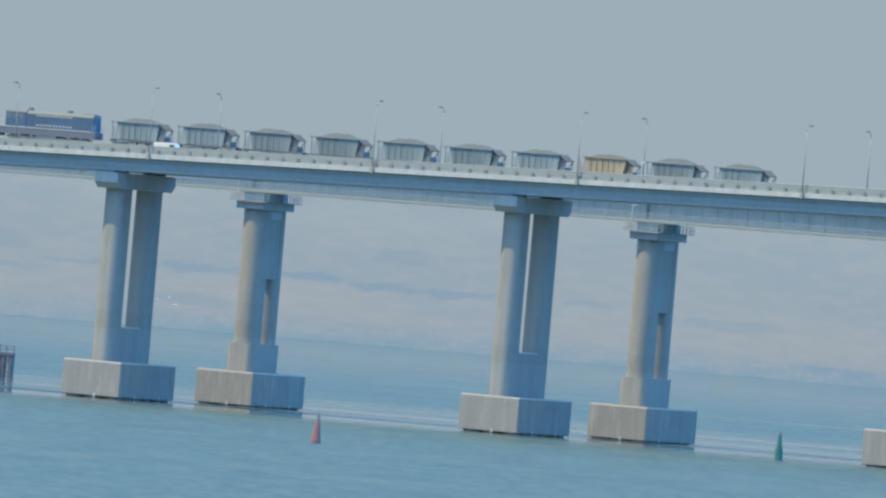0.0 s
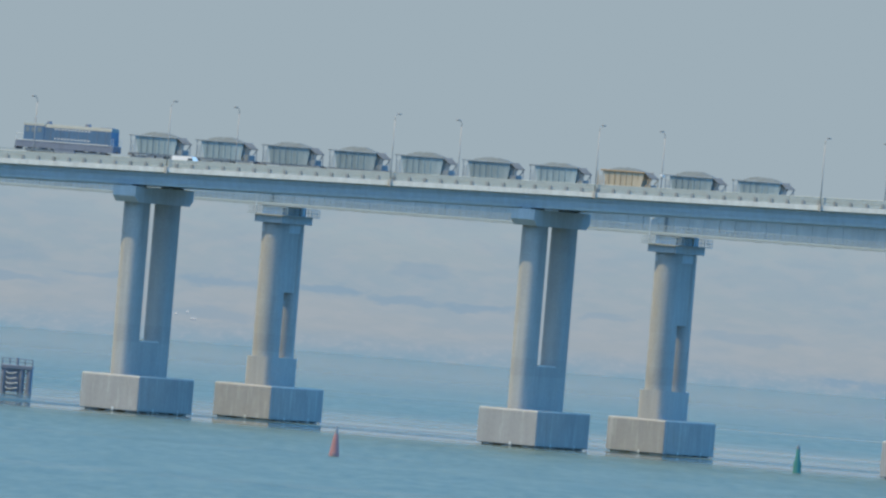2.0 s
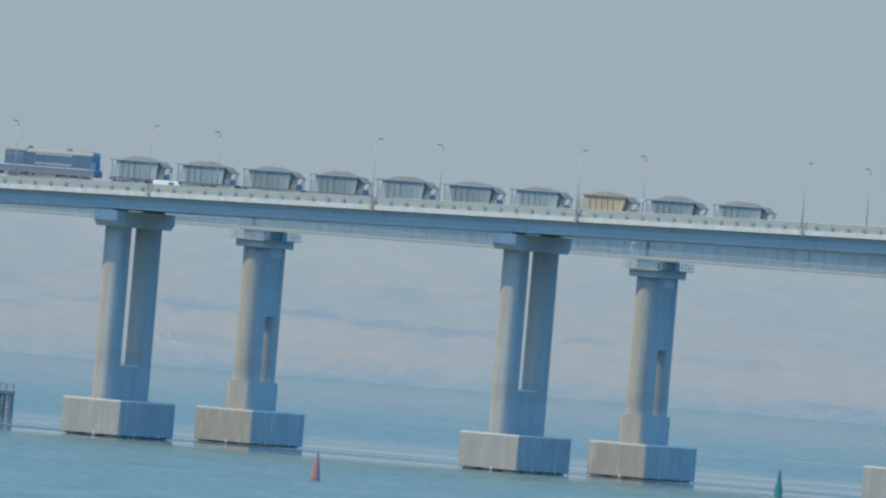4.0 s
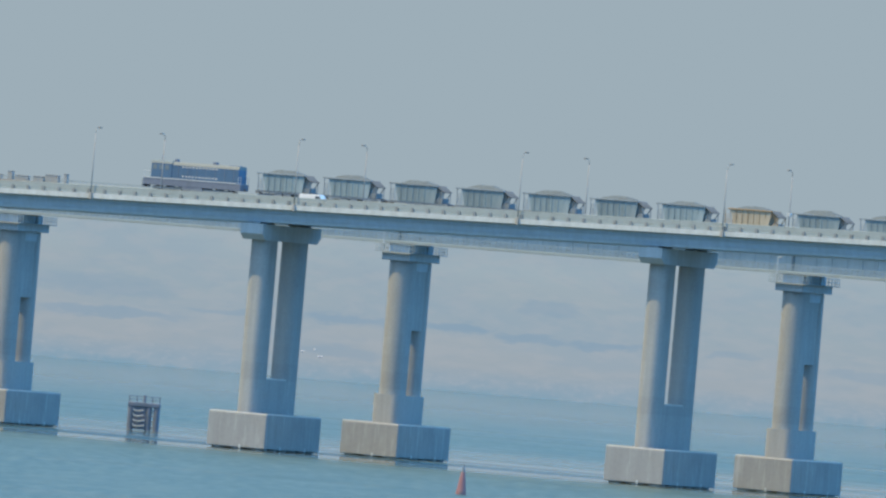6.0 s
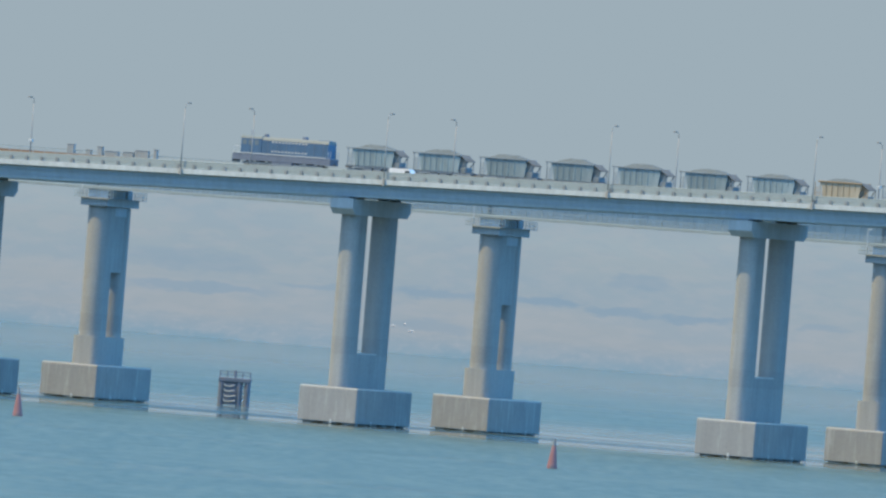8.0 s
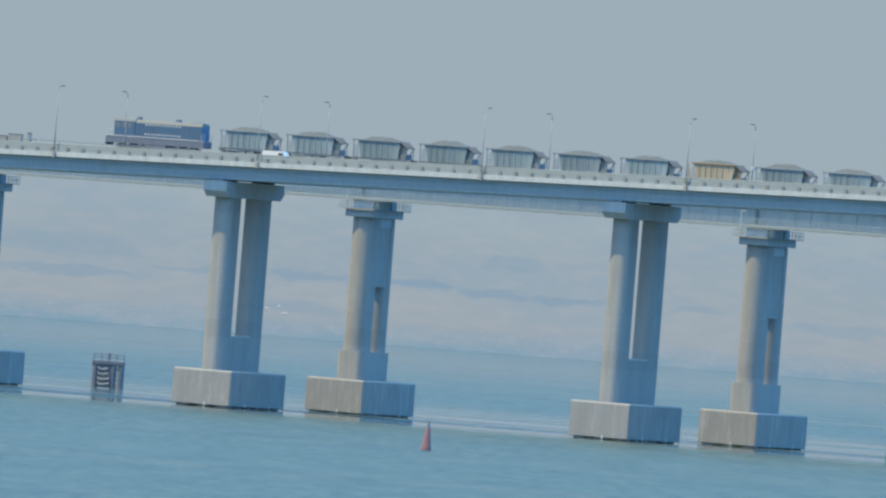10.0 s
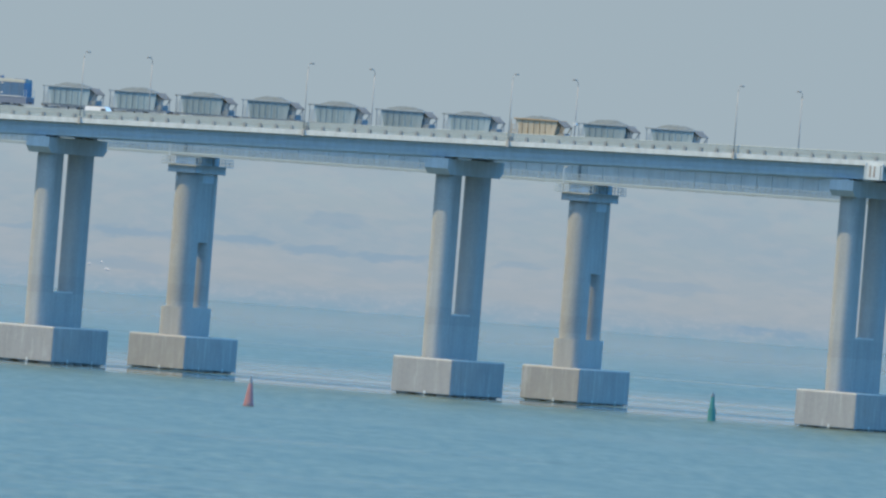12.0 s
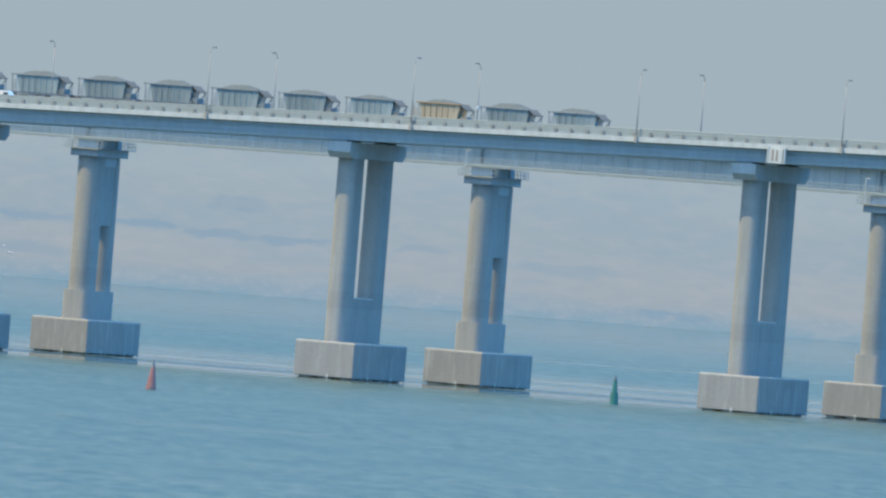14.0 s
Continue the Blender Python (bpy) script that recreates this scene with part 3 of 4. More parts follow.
# ---- railway bridge ----
def rail_pier(x):
    p = base("railway_pier", pose(x, RAIL_Y, 0), "weathered concrete railway pier with twin round columns", "bridge pier", "railway piers")
    z = girder_z(x)
    bm = fresh()
    block(bm, -4.7, 4.7, -9.7, 9.7, 0.2, 5.1, 0.12)
    cap = part("pile_cap", bm, CAP_CONCRETE, p, "stained block of grey concrete")
    topping(cap, 4.7, 9.7, 5.1)
    footing(p, 4.7, 9.7)
    bm = fresh()
    prism(bm, rounded(4.2, 10.6, 1.0), 5.1, 9.55)
    part("base_block", bm, CONCRETE, p)
    for cy, long in ((-2.7, 4.8), (3.3, 3.6)):
        bm = fresh()
        prism(bm, rounded(3.6, long, 1.8, 12), 9.55, z - 3.0)
        part("column", bm, CONCRETE, p).location = (0.08, cy, 0)
    bm = fresh()
    block(bm, 0.4, 1.62, -1.2, 2.6, 19.4, z - 3.5, 0.05)
    part("diaphragm", bm, CONCRETE, p)
    bm = fresh()
    prism(bm, rounded(3.5, 10.1, 1.7), z - 4.3, z - 2.9)
    part("neck", bm, SHADE_LIFT_CONCRETE, p)
    bm = fresh()
    block(bm, -2.3, 2.3, -5.6, 5.6, z - 2.9, z - 1.6, 0.08)
    part("head_slab", bm, SHADE_LIFT_CONCRETE, p)
    for s in (-1, 1):
        for t in (-1, 1):
            bm = fresh()
            block(bm, -0.75, 0.75, -0.7, 0.7, z - 1.6, z, 0.05)
            part("pedestal", bm, STEEL_BLUE, p).location = (t * 1.2, s * 2.6, 0)
    bm = fresh()
    block(bm, -1.7, 1.7, -4.4, 4.4, z - 1.6, z - 0.35, 0.05)
    part("cross_beam", bm, STEEL_BLUE, p)
    # dark gap at the deck joint and a pale ladder post beside it
    bm = fresh()
    block(bm, -0.98, -0.62, -3.12, -2.9, z + 0.25, z + 3.3, 0.02)
    part("joint_gap", bm, WAGON_DARK, p, "dark deck joint")
    bm = fresh()
    tube(bm, [(-1.9, -6.25, z - 1.62), (-1.9, -6.25, z + 2.1)], 0.09, 6)
    tube(bm, [(-1.9, -6.25, z + 2.05), (-1.3, -6.25, z + 2.1)], 0.09, 6)
    part("ladder_post", bm, EDGE_CONCRETE, p, "white ladder post")
    # inspection platform round the head
    for x0, x1, y0, y1 in ((-3.1, 3.1, -6.4, -5.7), (-3.1, 3.1, 5.7, 6.4), (-3.1, -2.3, -5.7, 5.7), (2.3, 3.1, -5.7, 5.7)):
        bm = fresh()
        block(bm, x0, x1, y0, y1, z - 1.72, z - 1.62)
        part("platform", bm, GALV, p)
    zt = z - 1.62
    for h in (0.55, 1.1):
        bm = fresh()
        tube(bm, [(-3.05, -6.35, zt + h), (3.05, -6.35, zt + h), (3.05, 6.35, zt + h), (-3.05, 6.35, zt + h), (-3.05, -6.35, zt + h)], 0.045, 6)
        part("handrail", bm, WALKWAY, p)
    bm = fresh()
    tube(bm, [(0, 0, 0), (0, 0, 1.12)], 0.05, 6)
    one = part("railing_post", bm, WALKWAY, p)
    spots = [(-3.05 + 0.61 * i, s * 6.35) for i in range(11) for s in (-1, 1)] + [(s * 3.05, -5.5 + 1.1 * i) for i in range(11) for s in (-1, 1)]
    one.location = (*spots[0], zt)
    for a, b in spots[1:]:
        twin(one, pose(a, b, zt))
    return p


for x in RAIL_X:
    rail_pier(x)

viaduct = base("railway_deck", pose(0, 0, 0), "pale steel plate-girder railway deck with walkways", "railway deck", kind="structure")
for y in (45.3, 50.7):
    bm = fresh()
    profile_x(bm, [(y - 0.35, 32.72), (y + 0.35, 32.72), (y + 0.35, 32.82), (y + 0.04, 32.84), (y + 0.04, 36.13), (y + 0.35, 36.15), (y + 0.35, 36.23), (y - 0.35, 36.23), (y - 0.35, 36.15), (y - 0.04, 36.13), (y - 0.04, 32.84), (y - 0.35, 32.82)], X0, X1, RAIL_GRADE)
    part("girder", bm, RAIL_STEEL, viaduct, "pale grey plate girder")
bm = fresh()
block(bm, -0.04, 0.04, -0.16, -0.04, 0.12, 3.4)
rib = part("stiffener", bm, RAIL_STEEL, viaduct)
rib.location = (-90, 45.3, girder_z(-90))
for i in range(1, 108):
    x = -90 + 2.5 * i
    twin(rib, pose(x, 45.3, girder_z(x)))
bm = fresh()
profile_x(bm, [(42.4, 36.68), (43.2, 36.23), (52.8, 36.23), (53.6, 36.68), (53.6, 36.93), (42.4, 36.93)], X0, X1, RAIL_GRADE)
part("deck_slab", bm, WALKWAY, viaduct)
bm = fresh()
profile_x(bm, [(43.4, 36.93), (52.6, 36.93), (51.8, 37.15), (44.2, 37.15)], X0, X1, RAIL_GRADE)
part("ballast_bed", bm, BALLAST, viaduct)
for yt in (46.0, 50.1):
    for s in (-0.76, 0.76):
        bm = fresh()
        profile_x(bm, [(yt + s - 0.07, 37.15), (yt + s + 0.07, 37.15), (yt + s + 0.04, 37.5), (yt + s - 0.04, 37.5)], X0, X1, RAIL_GRADE)
        part("rail", bm, RUST, viaduct)


def railing(name, y, z_of, grade, height, step, label, shape, rails, steel=GALV):
    r = base(name, pose(0, y, 0), label, "railing", "railway railings")
    for h in rails:
        bm = fresh()
        z = z_of(0) + h
        profile_x(bm, [(-shape, z - shape), (shape, z - shape), (shape, z + shape), (-shape, z + shape)], X0, X1, grade)
        part("handrail", bm, steel, r)
    bm = fresh()
    block(bm, -shape, shape, -shape, shape, 0, height)
    one = part("post", bm, steel, r)
    count = int(240 / step)
    for i in range(count):
        x = -85 + step * i
        if i:
            twin(one, pose(x, 0, z_of(x)))
        else:
            one.location = (x, 0, z_of(x))
    return r


railing("deck_railing", 42.55, lambda x: 36.93 + RAIL_GRADE * x, RAIL_GRADE, 1.15, 2.0, "thin galvanised railing along the railway deck", 0.035, (0.6, 1.12))
railing("deck_railing", 53.45, lambda x: 36.93 + RAIL_GRADE * x, RAIL_GRADE, 1.15, 2.0, "thin galvanised railing along the railway deck", 0.035, (0.6, 1.12))
# service walkway at the foot of the near girder
walkway = base("service_walkway", pose(0, 0, 0), "pale steel service walkway under the railway girder", "walkway", kind="structure")
bm = fresh()
profile_x(bm, [(43.0, 32.52), (44.9, 32.52), (44.9, 32.66), (43.0, 32.66)], X0, X1, RAIL_GRADE)
part("tread", bm, WALKWAY, walkway)
bm = fresh()
profile_x(bm, [(42.95, 32.72), (43.02, 32.72), (43.02, 32.90), (42.95, 32.90)], X0, X1, RAIL_GRADE)
part("toe_board", bm, WALKWAY, walkway)
bm = fresh()
profile_x(bm, [(42.90, 32.38), (42.99, 32.38), (42.99, 32.715), (42.90, 32.715)], X0, X1, RAIL_GRADE)
part("edge_channel", bm, GALV, walkway, "dull grey steel edge channel")
bm = fresh()
block(bm, -0.4, 0.4, -0.35, 0.35, -0.2, 0.0, 0.03)
clip = part("bracket", bm, DARK_STEEL, walkway, "dark steel bracket")
clip.location = (-88, 43.5, girder_z(-88) - 0.16)
for i in range(1, 60):
    x = -88 + 4.3 * i
    twin(clip, pose(x, 43.5, girder_z(x) - 0.16))
railing("walkway_railing", 43.05, lambda x: 32.66 + RAIL_GRADE * x, RAIL_GRADE, 1.1, 0.9, "pale railing along the service walkway", 0.055, (0.55, 1.08), WALKWAY)


# ---- train ----
LOCO_BLUE = material("locomotive_blue_paint", (0.08, 0.15, 0.255), 0.6, fine=4, coarse=0.4, vary=0.14, streak=0.12)
LOCO_CREAM = material("faded_cream_roof_paint", (0.18, 0.22, 0.235), 0.6, fine=4, coarse=0.5, vary=0.12)
UNDERFRAME = material("dusty_underframe", (0.20, 0.23, 0.26), 0.85, fine=5, coarse=0.6, vary=0.2)
WAGON_GREEN = material("faded_green_wagon_paint", (0.245, 0.315, 0.345), 0.7, fine=4, coarse=0.35, vary=0.16, streak=0.2, stain=(0.265, 0.31, 0.33), piece=0.14)
LOCO_FRAME = material("dusty_blue_frame_paint", (0.15, 0.18, 0.24), 0.8, fine=5, coarse=0.6, vary=0.2)
WAGON_YELLOW = material("faded_yellow_wagon_paint", (0.45, 0.395, 0.295), 0.65, fine=4, coarse=0.4, vary=0.12, streak=0.16)
YELLOW_FRAME = material("brown_yellow_frame_paint", (0.33, 0.245, 0.145), 0.7, fine=4, coarse=0.4, vary=0.15)
GRAVEL = material("heaped_gravel", (0.125, 0.150, 0.162), 0.95, fine=2.5, coarse=0.5, vary=0.25, bump=0.7)
GLASS = material("dark_cab_glass", (0.05, 0.07, 0.09), 0.12, 0.0, vary=0.05, bump=0.0)
# pale base colour paints the reflection in the cab windows
CAB_WINDOW = material("sky_tinted_cab_window", (0.17, 0.21, 0.24), 0.25, vary=0.1, bump=0.0)
PALE_PAINT = material("white_marking_paint", (0.52, 0.54, 0.54), 0.6, fine=5, coarse=0.6, vary=0.06)
# dark base colour offsets the blue skylight on the sloping sheets
END_SHEET = material("darkened_end_sheet", (0.155, 0.15, 0.14), 0.85, fine=4, coarse=0.6, vary=0.2)
WHEEL = material("wheel_steel", (0.16, 0.14, 0.13), 0.6, 0.4, fine=6, coarse=1, vary=0.2)


def wheelset(owner, xs):
    for x in xs:
        for s in (-0.76, 0.76):
            bm = fresh()
            ring = disc(0.47, 20)
            lo = [bm.verts.new((a, -0.07, b)) for a, b in ring]
            hi = [bm.verts.new((a, 0.07, b)) for a, b in ring]
            for k in range(20):
                bm.faces.new((lo[k], lo[(k + 1) % 20], hi[(k + 1) % 20], hi[k]))
            bm.faces.new(lo)
            bm.faces.new(hi[::-1])
            part("wheel", bm, WHEEL, owner).location = (x, s, 0.47)


def coupler(owner, half):
    for s in (-1, 1):
        bm = fresh()
        block(bm, min(s * (half - 0.9), s * half), max(s * (half - 0.9), s * half), -0.16, 0.16, 0.92, 1.2, 0.04)
        part("coupler", bm, WHEEL, owner)


def bogie(owner, x, half):
    bm = fresh()
    block(bm, x - half, x + half, -1.05, -0.9, 0.42, 0.82, 0.05)
    block(bm, x - half, x + half, 0.9, 1.05, 0.42, 0.82, 0.05)
    block(bm, x - 0.3, x + 0.3, -1.0, 1.0, 0.45, 0.95, 0.04)
    return part("bogie", bm, UNDERFRAME, owner)


def hopper_wagon(x, yellow=False):
    """Ballast hopper with ribbed sides, sloping ends, end platforms and a heap of gravel."""
    label = "yellow ribbed ballast hopper wagon heaped with gravel" if yellow else "faded green ribbed ballast hopper wagon heaped with gravel"
    w = base("hopper_wagon", pose(x, 46.0, rail_z(x)) @ Matrix.Rotation(-math.atan(RAIL_GRADE), 4, "Y"), label, "freight wagon", "ballast hopper wagons")
    skin, frame_paint = (WAGON_YELLOW, YELLOW_FRAME) if yellow else (WAGON_GREEN, WAGON_DARK)
    wheelset(bogie(w, -3.2, 1.5), (-4.1, -2.3))
    wheelset(bogie(w, 3.2, 1.5), (2.3, 4.1))
    coupler(w, 5.45)
    bm = fresh()
    block(bm, -4.95, 4.95, -1.35, 1.35, 1.05, 1.35, 0.04)
    part("underframe", bm, UNDERFRAME, w)
    top, half = (3.95, 4.05) if not yellow else (4.0, 3.95)
    bm = fresh()
    lo = [(-half + 0.75, -1.42, 1.35), (half - 1.2, -1.42, 1.35), (half - 1.2, 1.42, 1.35), (-half + 0.75, 1.42, 1.35)]
    if yellow:
        lo = [(-half + 0.9, -1.42, 1.35), (half - 1.5, -1.42, 1.35), (half - 1.5, 1.42, 1.35), (-half + 0.9, 1.42, 1.35)]
    hi = [(-half + 0.3, -1.5, top), (half - 0.9, -1.5, top), (half - 0.9, 1.5, top), (-half + 0.3, 1.5, top)]
    a = [bm.verts.new(c) for c in lo]
    b = [bm.verts.new(c) for c in hi]
    for k in range(4):
        bm.faces.new((a[k], a[(k + 1) % 4], b[(k + 1) % 4], b[k]))
    bm.faces.new(a[::-1])
    bm.faces.new(b)
    part("hopper", bm, skin, w)
    for k in range(8):
        t = k / 7
        for s in (-1, 1):
            x0 = x1 = hi[0][0] + t * (hi[1][0] - 0.05 - hi[0][0])
            bm = fresh()
            tube(bm, [(x0, s * 1.46, 1.35 if t < 0.85 else 2.9), (x1, s * 1.53, top)], 0.06, 4)
            part("rib", bm, frame_paint if yellow else skin, w)
    for s in (-1, 1):
        bm = fresh()
        block(bm, -half - (0.7 if not yellow else 0.1), half - 0.75, s * 1.58 - 0.12, s * 1.58 + 0.12, top - 0.1, top + 0.12, 0.03)
        part("side_sill", bm, frame_paint, w)
    bm = fresh()
    block(bm, -half - (0.75 if not yellow else 0.15), -half + 0.1, -1.6, 1.6, top - 0.06, top + 0.1, 0.03)
    part("end_canopy", bm, frame_paint, w)
    bm = fresh()
    v = [bm.verts.new(c) for c in ((half - 0.9, -1.6, top + 0.1), (half - 0.9, 1.6, top + 0.1), (half + 0.25, 1.6, top - 0.8), (half + 0.25, -1.6, top - 0.8),
                                   (half - 0.9, -1.6, top), (half - 0.9, 1.6, top), (half + 0.25, 1.6, top - 0.9), (half + 0.25, -1.6, top - 0.9))]
    for q in ((0, 1, 2, 3), (4, 7, 6, 5), (0, 3, 7, 4), (1, 5, 6, 2), (0, 4, 5, 1), (3, 2, 6, 7)):
        bm.faces.new([v[i] for i in q])
    part("end_sheet", bm, END_SHEET, w, "sloping end sheet darkened against skylight")
    # end posts and platforms
    for px_ in (-4.55, 4.1):
        for s in (-1, 1):
            bm = fresh()
            tube(bm, [(px_, s * 1.45, 1.3), (px_, s * 1.45, top - 0.1 if px_ < 0 else top - 0.8)], 0.06, 6)
            part("end_post", bm, frame_paint, w)
    for px_, s in ((-4.2, -1), (3.75, -1)):
        bm = fresh()
        for off in (-0.2, 0.2):
            tube(bm, [(px_ + off, s * 1.5, 1.2), (px_ + off, s * 1.5, 3.2)], 0.035, 5)
        for k in range(6):
            tube(bm, [(px_ - 0.2, s * 1.5, 1.4 + 0.33 * k), (px_ + 0.2, s * 1.5, 1.4 + 0.33 * k)], 0.03, 5)
        part("ladder", bm, frame_paint, w)
    bm = fresh()
    block(bm, 3.0, 4.1, -1.1, 1.1, 1.35, 2.2, 0.1)
    part("brake_gear_box", bm, WAGON_DARK, w)
    for s in (-1, 1):
        bm = fresh()
        tube(bm, [(half + 0.1, s * 1.42, top - 0.9), (half - 1.0, s * 1.42, 1.4)], 0.07, 5)
        part("end_brace", bm, frame_paint, w)
        bm = fresh()
        tube(bm, [(-4.55, s * 1.45, 2.3), (-half + 0.4, s * 1.45, 2.3)], 0.035, 5)
        tube(bm, [(-4.55, s * 1.45, 1.85), (-half + 0.4, s * 1.45, 1.85)], 0.035, 5)
        part("end_rail", bm, frame_paint, w)
    for cx in (-1.15, 0.35):
        bm = fresh()
        prism(bm, rounded(1.3, 2.5, 0.1, 2), 0.45, 1.3)
        part("discharge_chute", bm, UNDERFRAME, w).location = (cx, 0, 0)
    bm = fresh()
    block(bm, -5.0, 5.0, -0.25, 0.25, 1.3, 1.42, 0.03)
    part("gangway", bm, frame_paint, w)
    # heap of gravel
    bm = fresh()
    rnd = random.Random(int(x * 10))
    peak = 0.62 + 0.25 * rnd.random()
    n1, n2 = 22, 8
    grid = []
    for i in range(n1 + 1):
        row = []
        for j in range(n2 + 1):
            u, q = i / n1, j / n2
            hgt = min(1, 3.0 * min(u, 1 - u)) ** 0.8 * min(1, 2.6 * min(q, 1 - q) + 0.05) * peak
            hgt += 0.12 * noise.noise((u * 7 + x, q * 3, 1)) * min(1, 8 * min(u, 1 - u))
            row.append(bm.verts.new((-half + 0.05 + u * (2 * half - 0.95), -1.45 + 2.9 * q, top - 0.05 + hgt)))
        grid.append(row)
    for r0, r1 in zip(grid, grid[1:]):
        for j in range(n2):
            bm.faces.new((r0[j], r0[j + 1], r1[j + 1], r1[j]))
    part("load", bm, GRAVEL, w, "grey heap of gravel")
    return w


def locomotive(x):
    l = base("locomotive", pose(x, 46.0, rail_z(x)) @ Matrix.Rotation(-math.atan(RAIL_GRADE), 4, "Y"), "blue diesel shunting locomotive with faded cream roof", "locomotive")
    wheelset(bogie(l, -4.15, 2.6), (-6.0, -4.15, -2.3))
    wheelset(bogie(l, 4.15, 2.6), (2.3, 4.15, 6.0))
    coupler(l, 8.45)
    bm = fresh()
    block(bm, -8.2, 8.2, -1.5, 1.5, 0.95, 1.95, 0.06)
    part("main_frame", bm, LOCO_FRAME, l)
    bm = fresh()
    block(bm, -1.6, 1.8, -1.45, 1.45, 0.35, 1.15, 0.15)
    part("fuel_tank", bm, LOCO_FRAME, l)
    bm = fresh()
    block(bm, -8.2, 7.4, -1.56, -1.5, 1.95, 2.1)
    block(bm, -8.2, 7.4, 1.5, 1.56, 1.95, 2.1)
    block(bm, -8.2, 8.2, -1.5, 1.5, 1.95, 2.0)
    part("running_board", bm, PALE_PAINT, l, "white-edged running board")
    ring = [(-1.42, 2.0), (1.42, 2.0), (1.42, 4.1), (1.28, 4.36), (-1.28, 4.36), (-1.42, 4.1)]
    bm = fresh()
    profile_x(bm, ring, -3.5, 7.7)
    hood = part("long_hood", bm, LOCO_BLUE, l, "blue hood with rows of pale louvres")
    bm = fresh()
    profile_x(bm, [(-1.5, 2.0), (1.5, 2.0), (1.5, 4.35), (1.3, 4.55), (-1.3, 4.55), (-1.5, 4.35)], -6.9, -3.5)
    cab = part("cab", bm, LOCO_BLUE, l)
    for xx in (-6.3, -5.3, -4.3):
        for s in (-1, 1):
            bm = fresh()
            block(bm, xx - 0.34, xx + 0.34, s * 1.5 - 0.03, s * 1.5 + 0.03, 3.3, 4.05, 0.02)
            part("window", bm, CAB_WINDOW, cab)
    for yy in (-0.7, 0.7):
        bm = fresh()
        block(bm, -6.94, -6.86, yy - 0.45, yy + 0.45, 3.3, 4.05, 0.02)
        part("window", bm, CAB_WINDOW, cab)
    bm = fresh()
    profile_x(bm, [(-1.45, 4.12), (1.45, 4.12), (1.31, 4.40), (1.1, 4.64), (-1.1, 4.64), (-1.31, 4.40)], -3.45, 7.72)
    part("hood_roof", bm, LOCO_CREAM, l, "faded cream roof strip")
    bm = fresh()
    profile_x(bm, [(-1.54, 4.26), (1.54, 4.26), (1.4, 4.58), (1.0, 4.80), (-1.0, 4.80), (-1.4, 4.58)], -7.0, -3.45)
    part("cab_roof", bm, LOCO_CREAM, l)
    for xx, rr, hh in ((-3.4, 0.4, 0.42), (3.1, 0.5, 0.38)):
        bm = fresh()
        prism(bm, disc(rr, 14), 4.6, 4.6 + hh, 0.85)
        part("exhaust_stack", bm, LOCO_FRAME, l, "dark exhaust stack").location = (xx, 0, 0.06)
    for xx in (6.0, 6.9):
        bm = fresh()
        block(bm, xx - 0.35, xx + 0.35, -0.9, 0.9, 4.6, 4.72, 0.03)
        part("roof_hatch", bm, LOCO_FRAME, l)
    for zz in (3.92, 2.5):
        for k in range(11):
            for s in (-1, 1):
                bm = fresh()
                block(bm, -0.18, 0.18, -0.03, 0.03, -0.1, 0.1, 0.01)
                part("louvre", bm, PALE_PAINT, hood, "pale louvre").location = (-1.6 + 0.56 * k, s * 1.43, zz)
    for k in range(7):
        for s in (-1, 1):
            bm = fresh()
            block(bm, -0.03, 0.03, -0.03, 0.03, 2.05, 4.1)
            part("door_seam", bm, LOCO_FRAME, hood).location = (-2.4 + 1.55 * k, s * 1.42, 0)
    for s in (-1, 1):
        for x0, x1 in ((-8.1, -7.0), (7.75, 8.15)):
            bm = fresh()
            tube(bm, [(x0, s * 1.4, 2.0), (x0, s * 1.4, 3.05), (x1, s * 1.4, 3.05), (x1, s * 1.4, 2.0)], 0.04, 6)
            part("handrail", bm, PALE_PAINT, l)
    bm = fresh()
    block(bm, -8.35, -8.2, -1.45, 1.45, 0.5, 1.6, 0.04)
    part("buffer_beam", bm, WAGON_DARK, l)
    bm = fresh()
    tube(bm, [(-6.2, 0.6, 4.7), (-6.2, 0.6, 5.6)], 0.03, 5)
    part("aerial", bm, LOCO_FRAME, l)
    return l


locomotive(-36.1)
FIRST, PITCH = -20.5, 11.05
for i in range(10):
    hopper_wagon(FIRST + PITCH * i, yellow=(i == 7))


# ---- things on the decks ----
WHITE_PAINT = material("white_car_paint", (0.80, 0.80, 0.78), 0.25, fine=6, coarse=0.8, vary=0.04, bump=0.02)
RUBBER = material("tyre_rubber", (0.03, 0.03, 0.03), 0.85, vary=0.1)


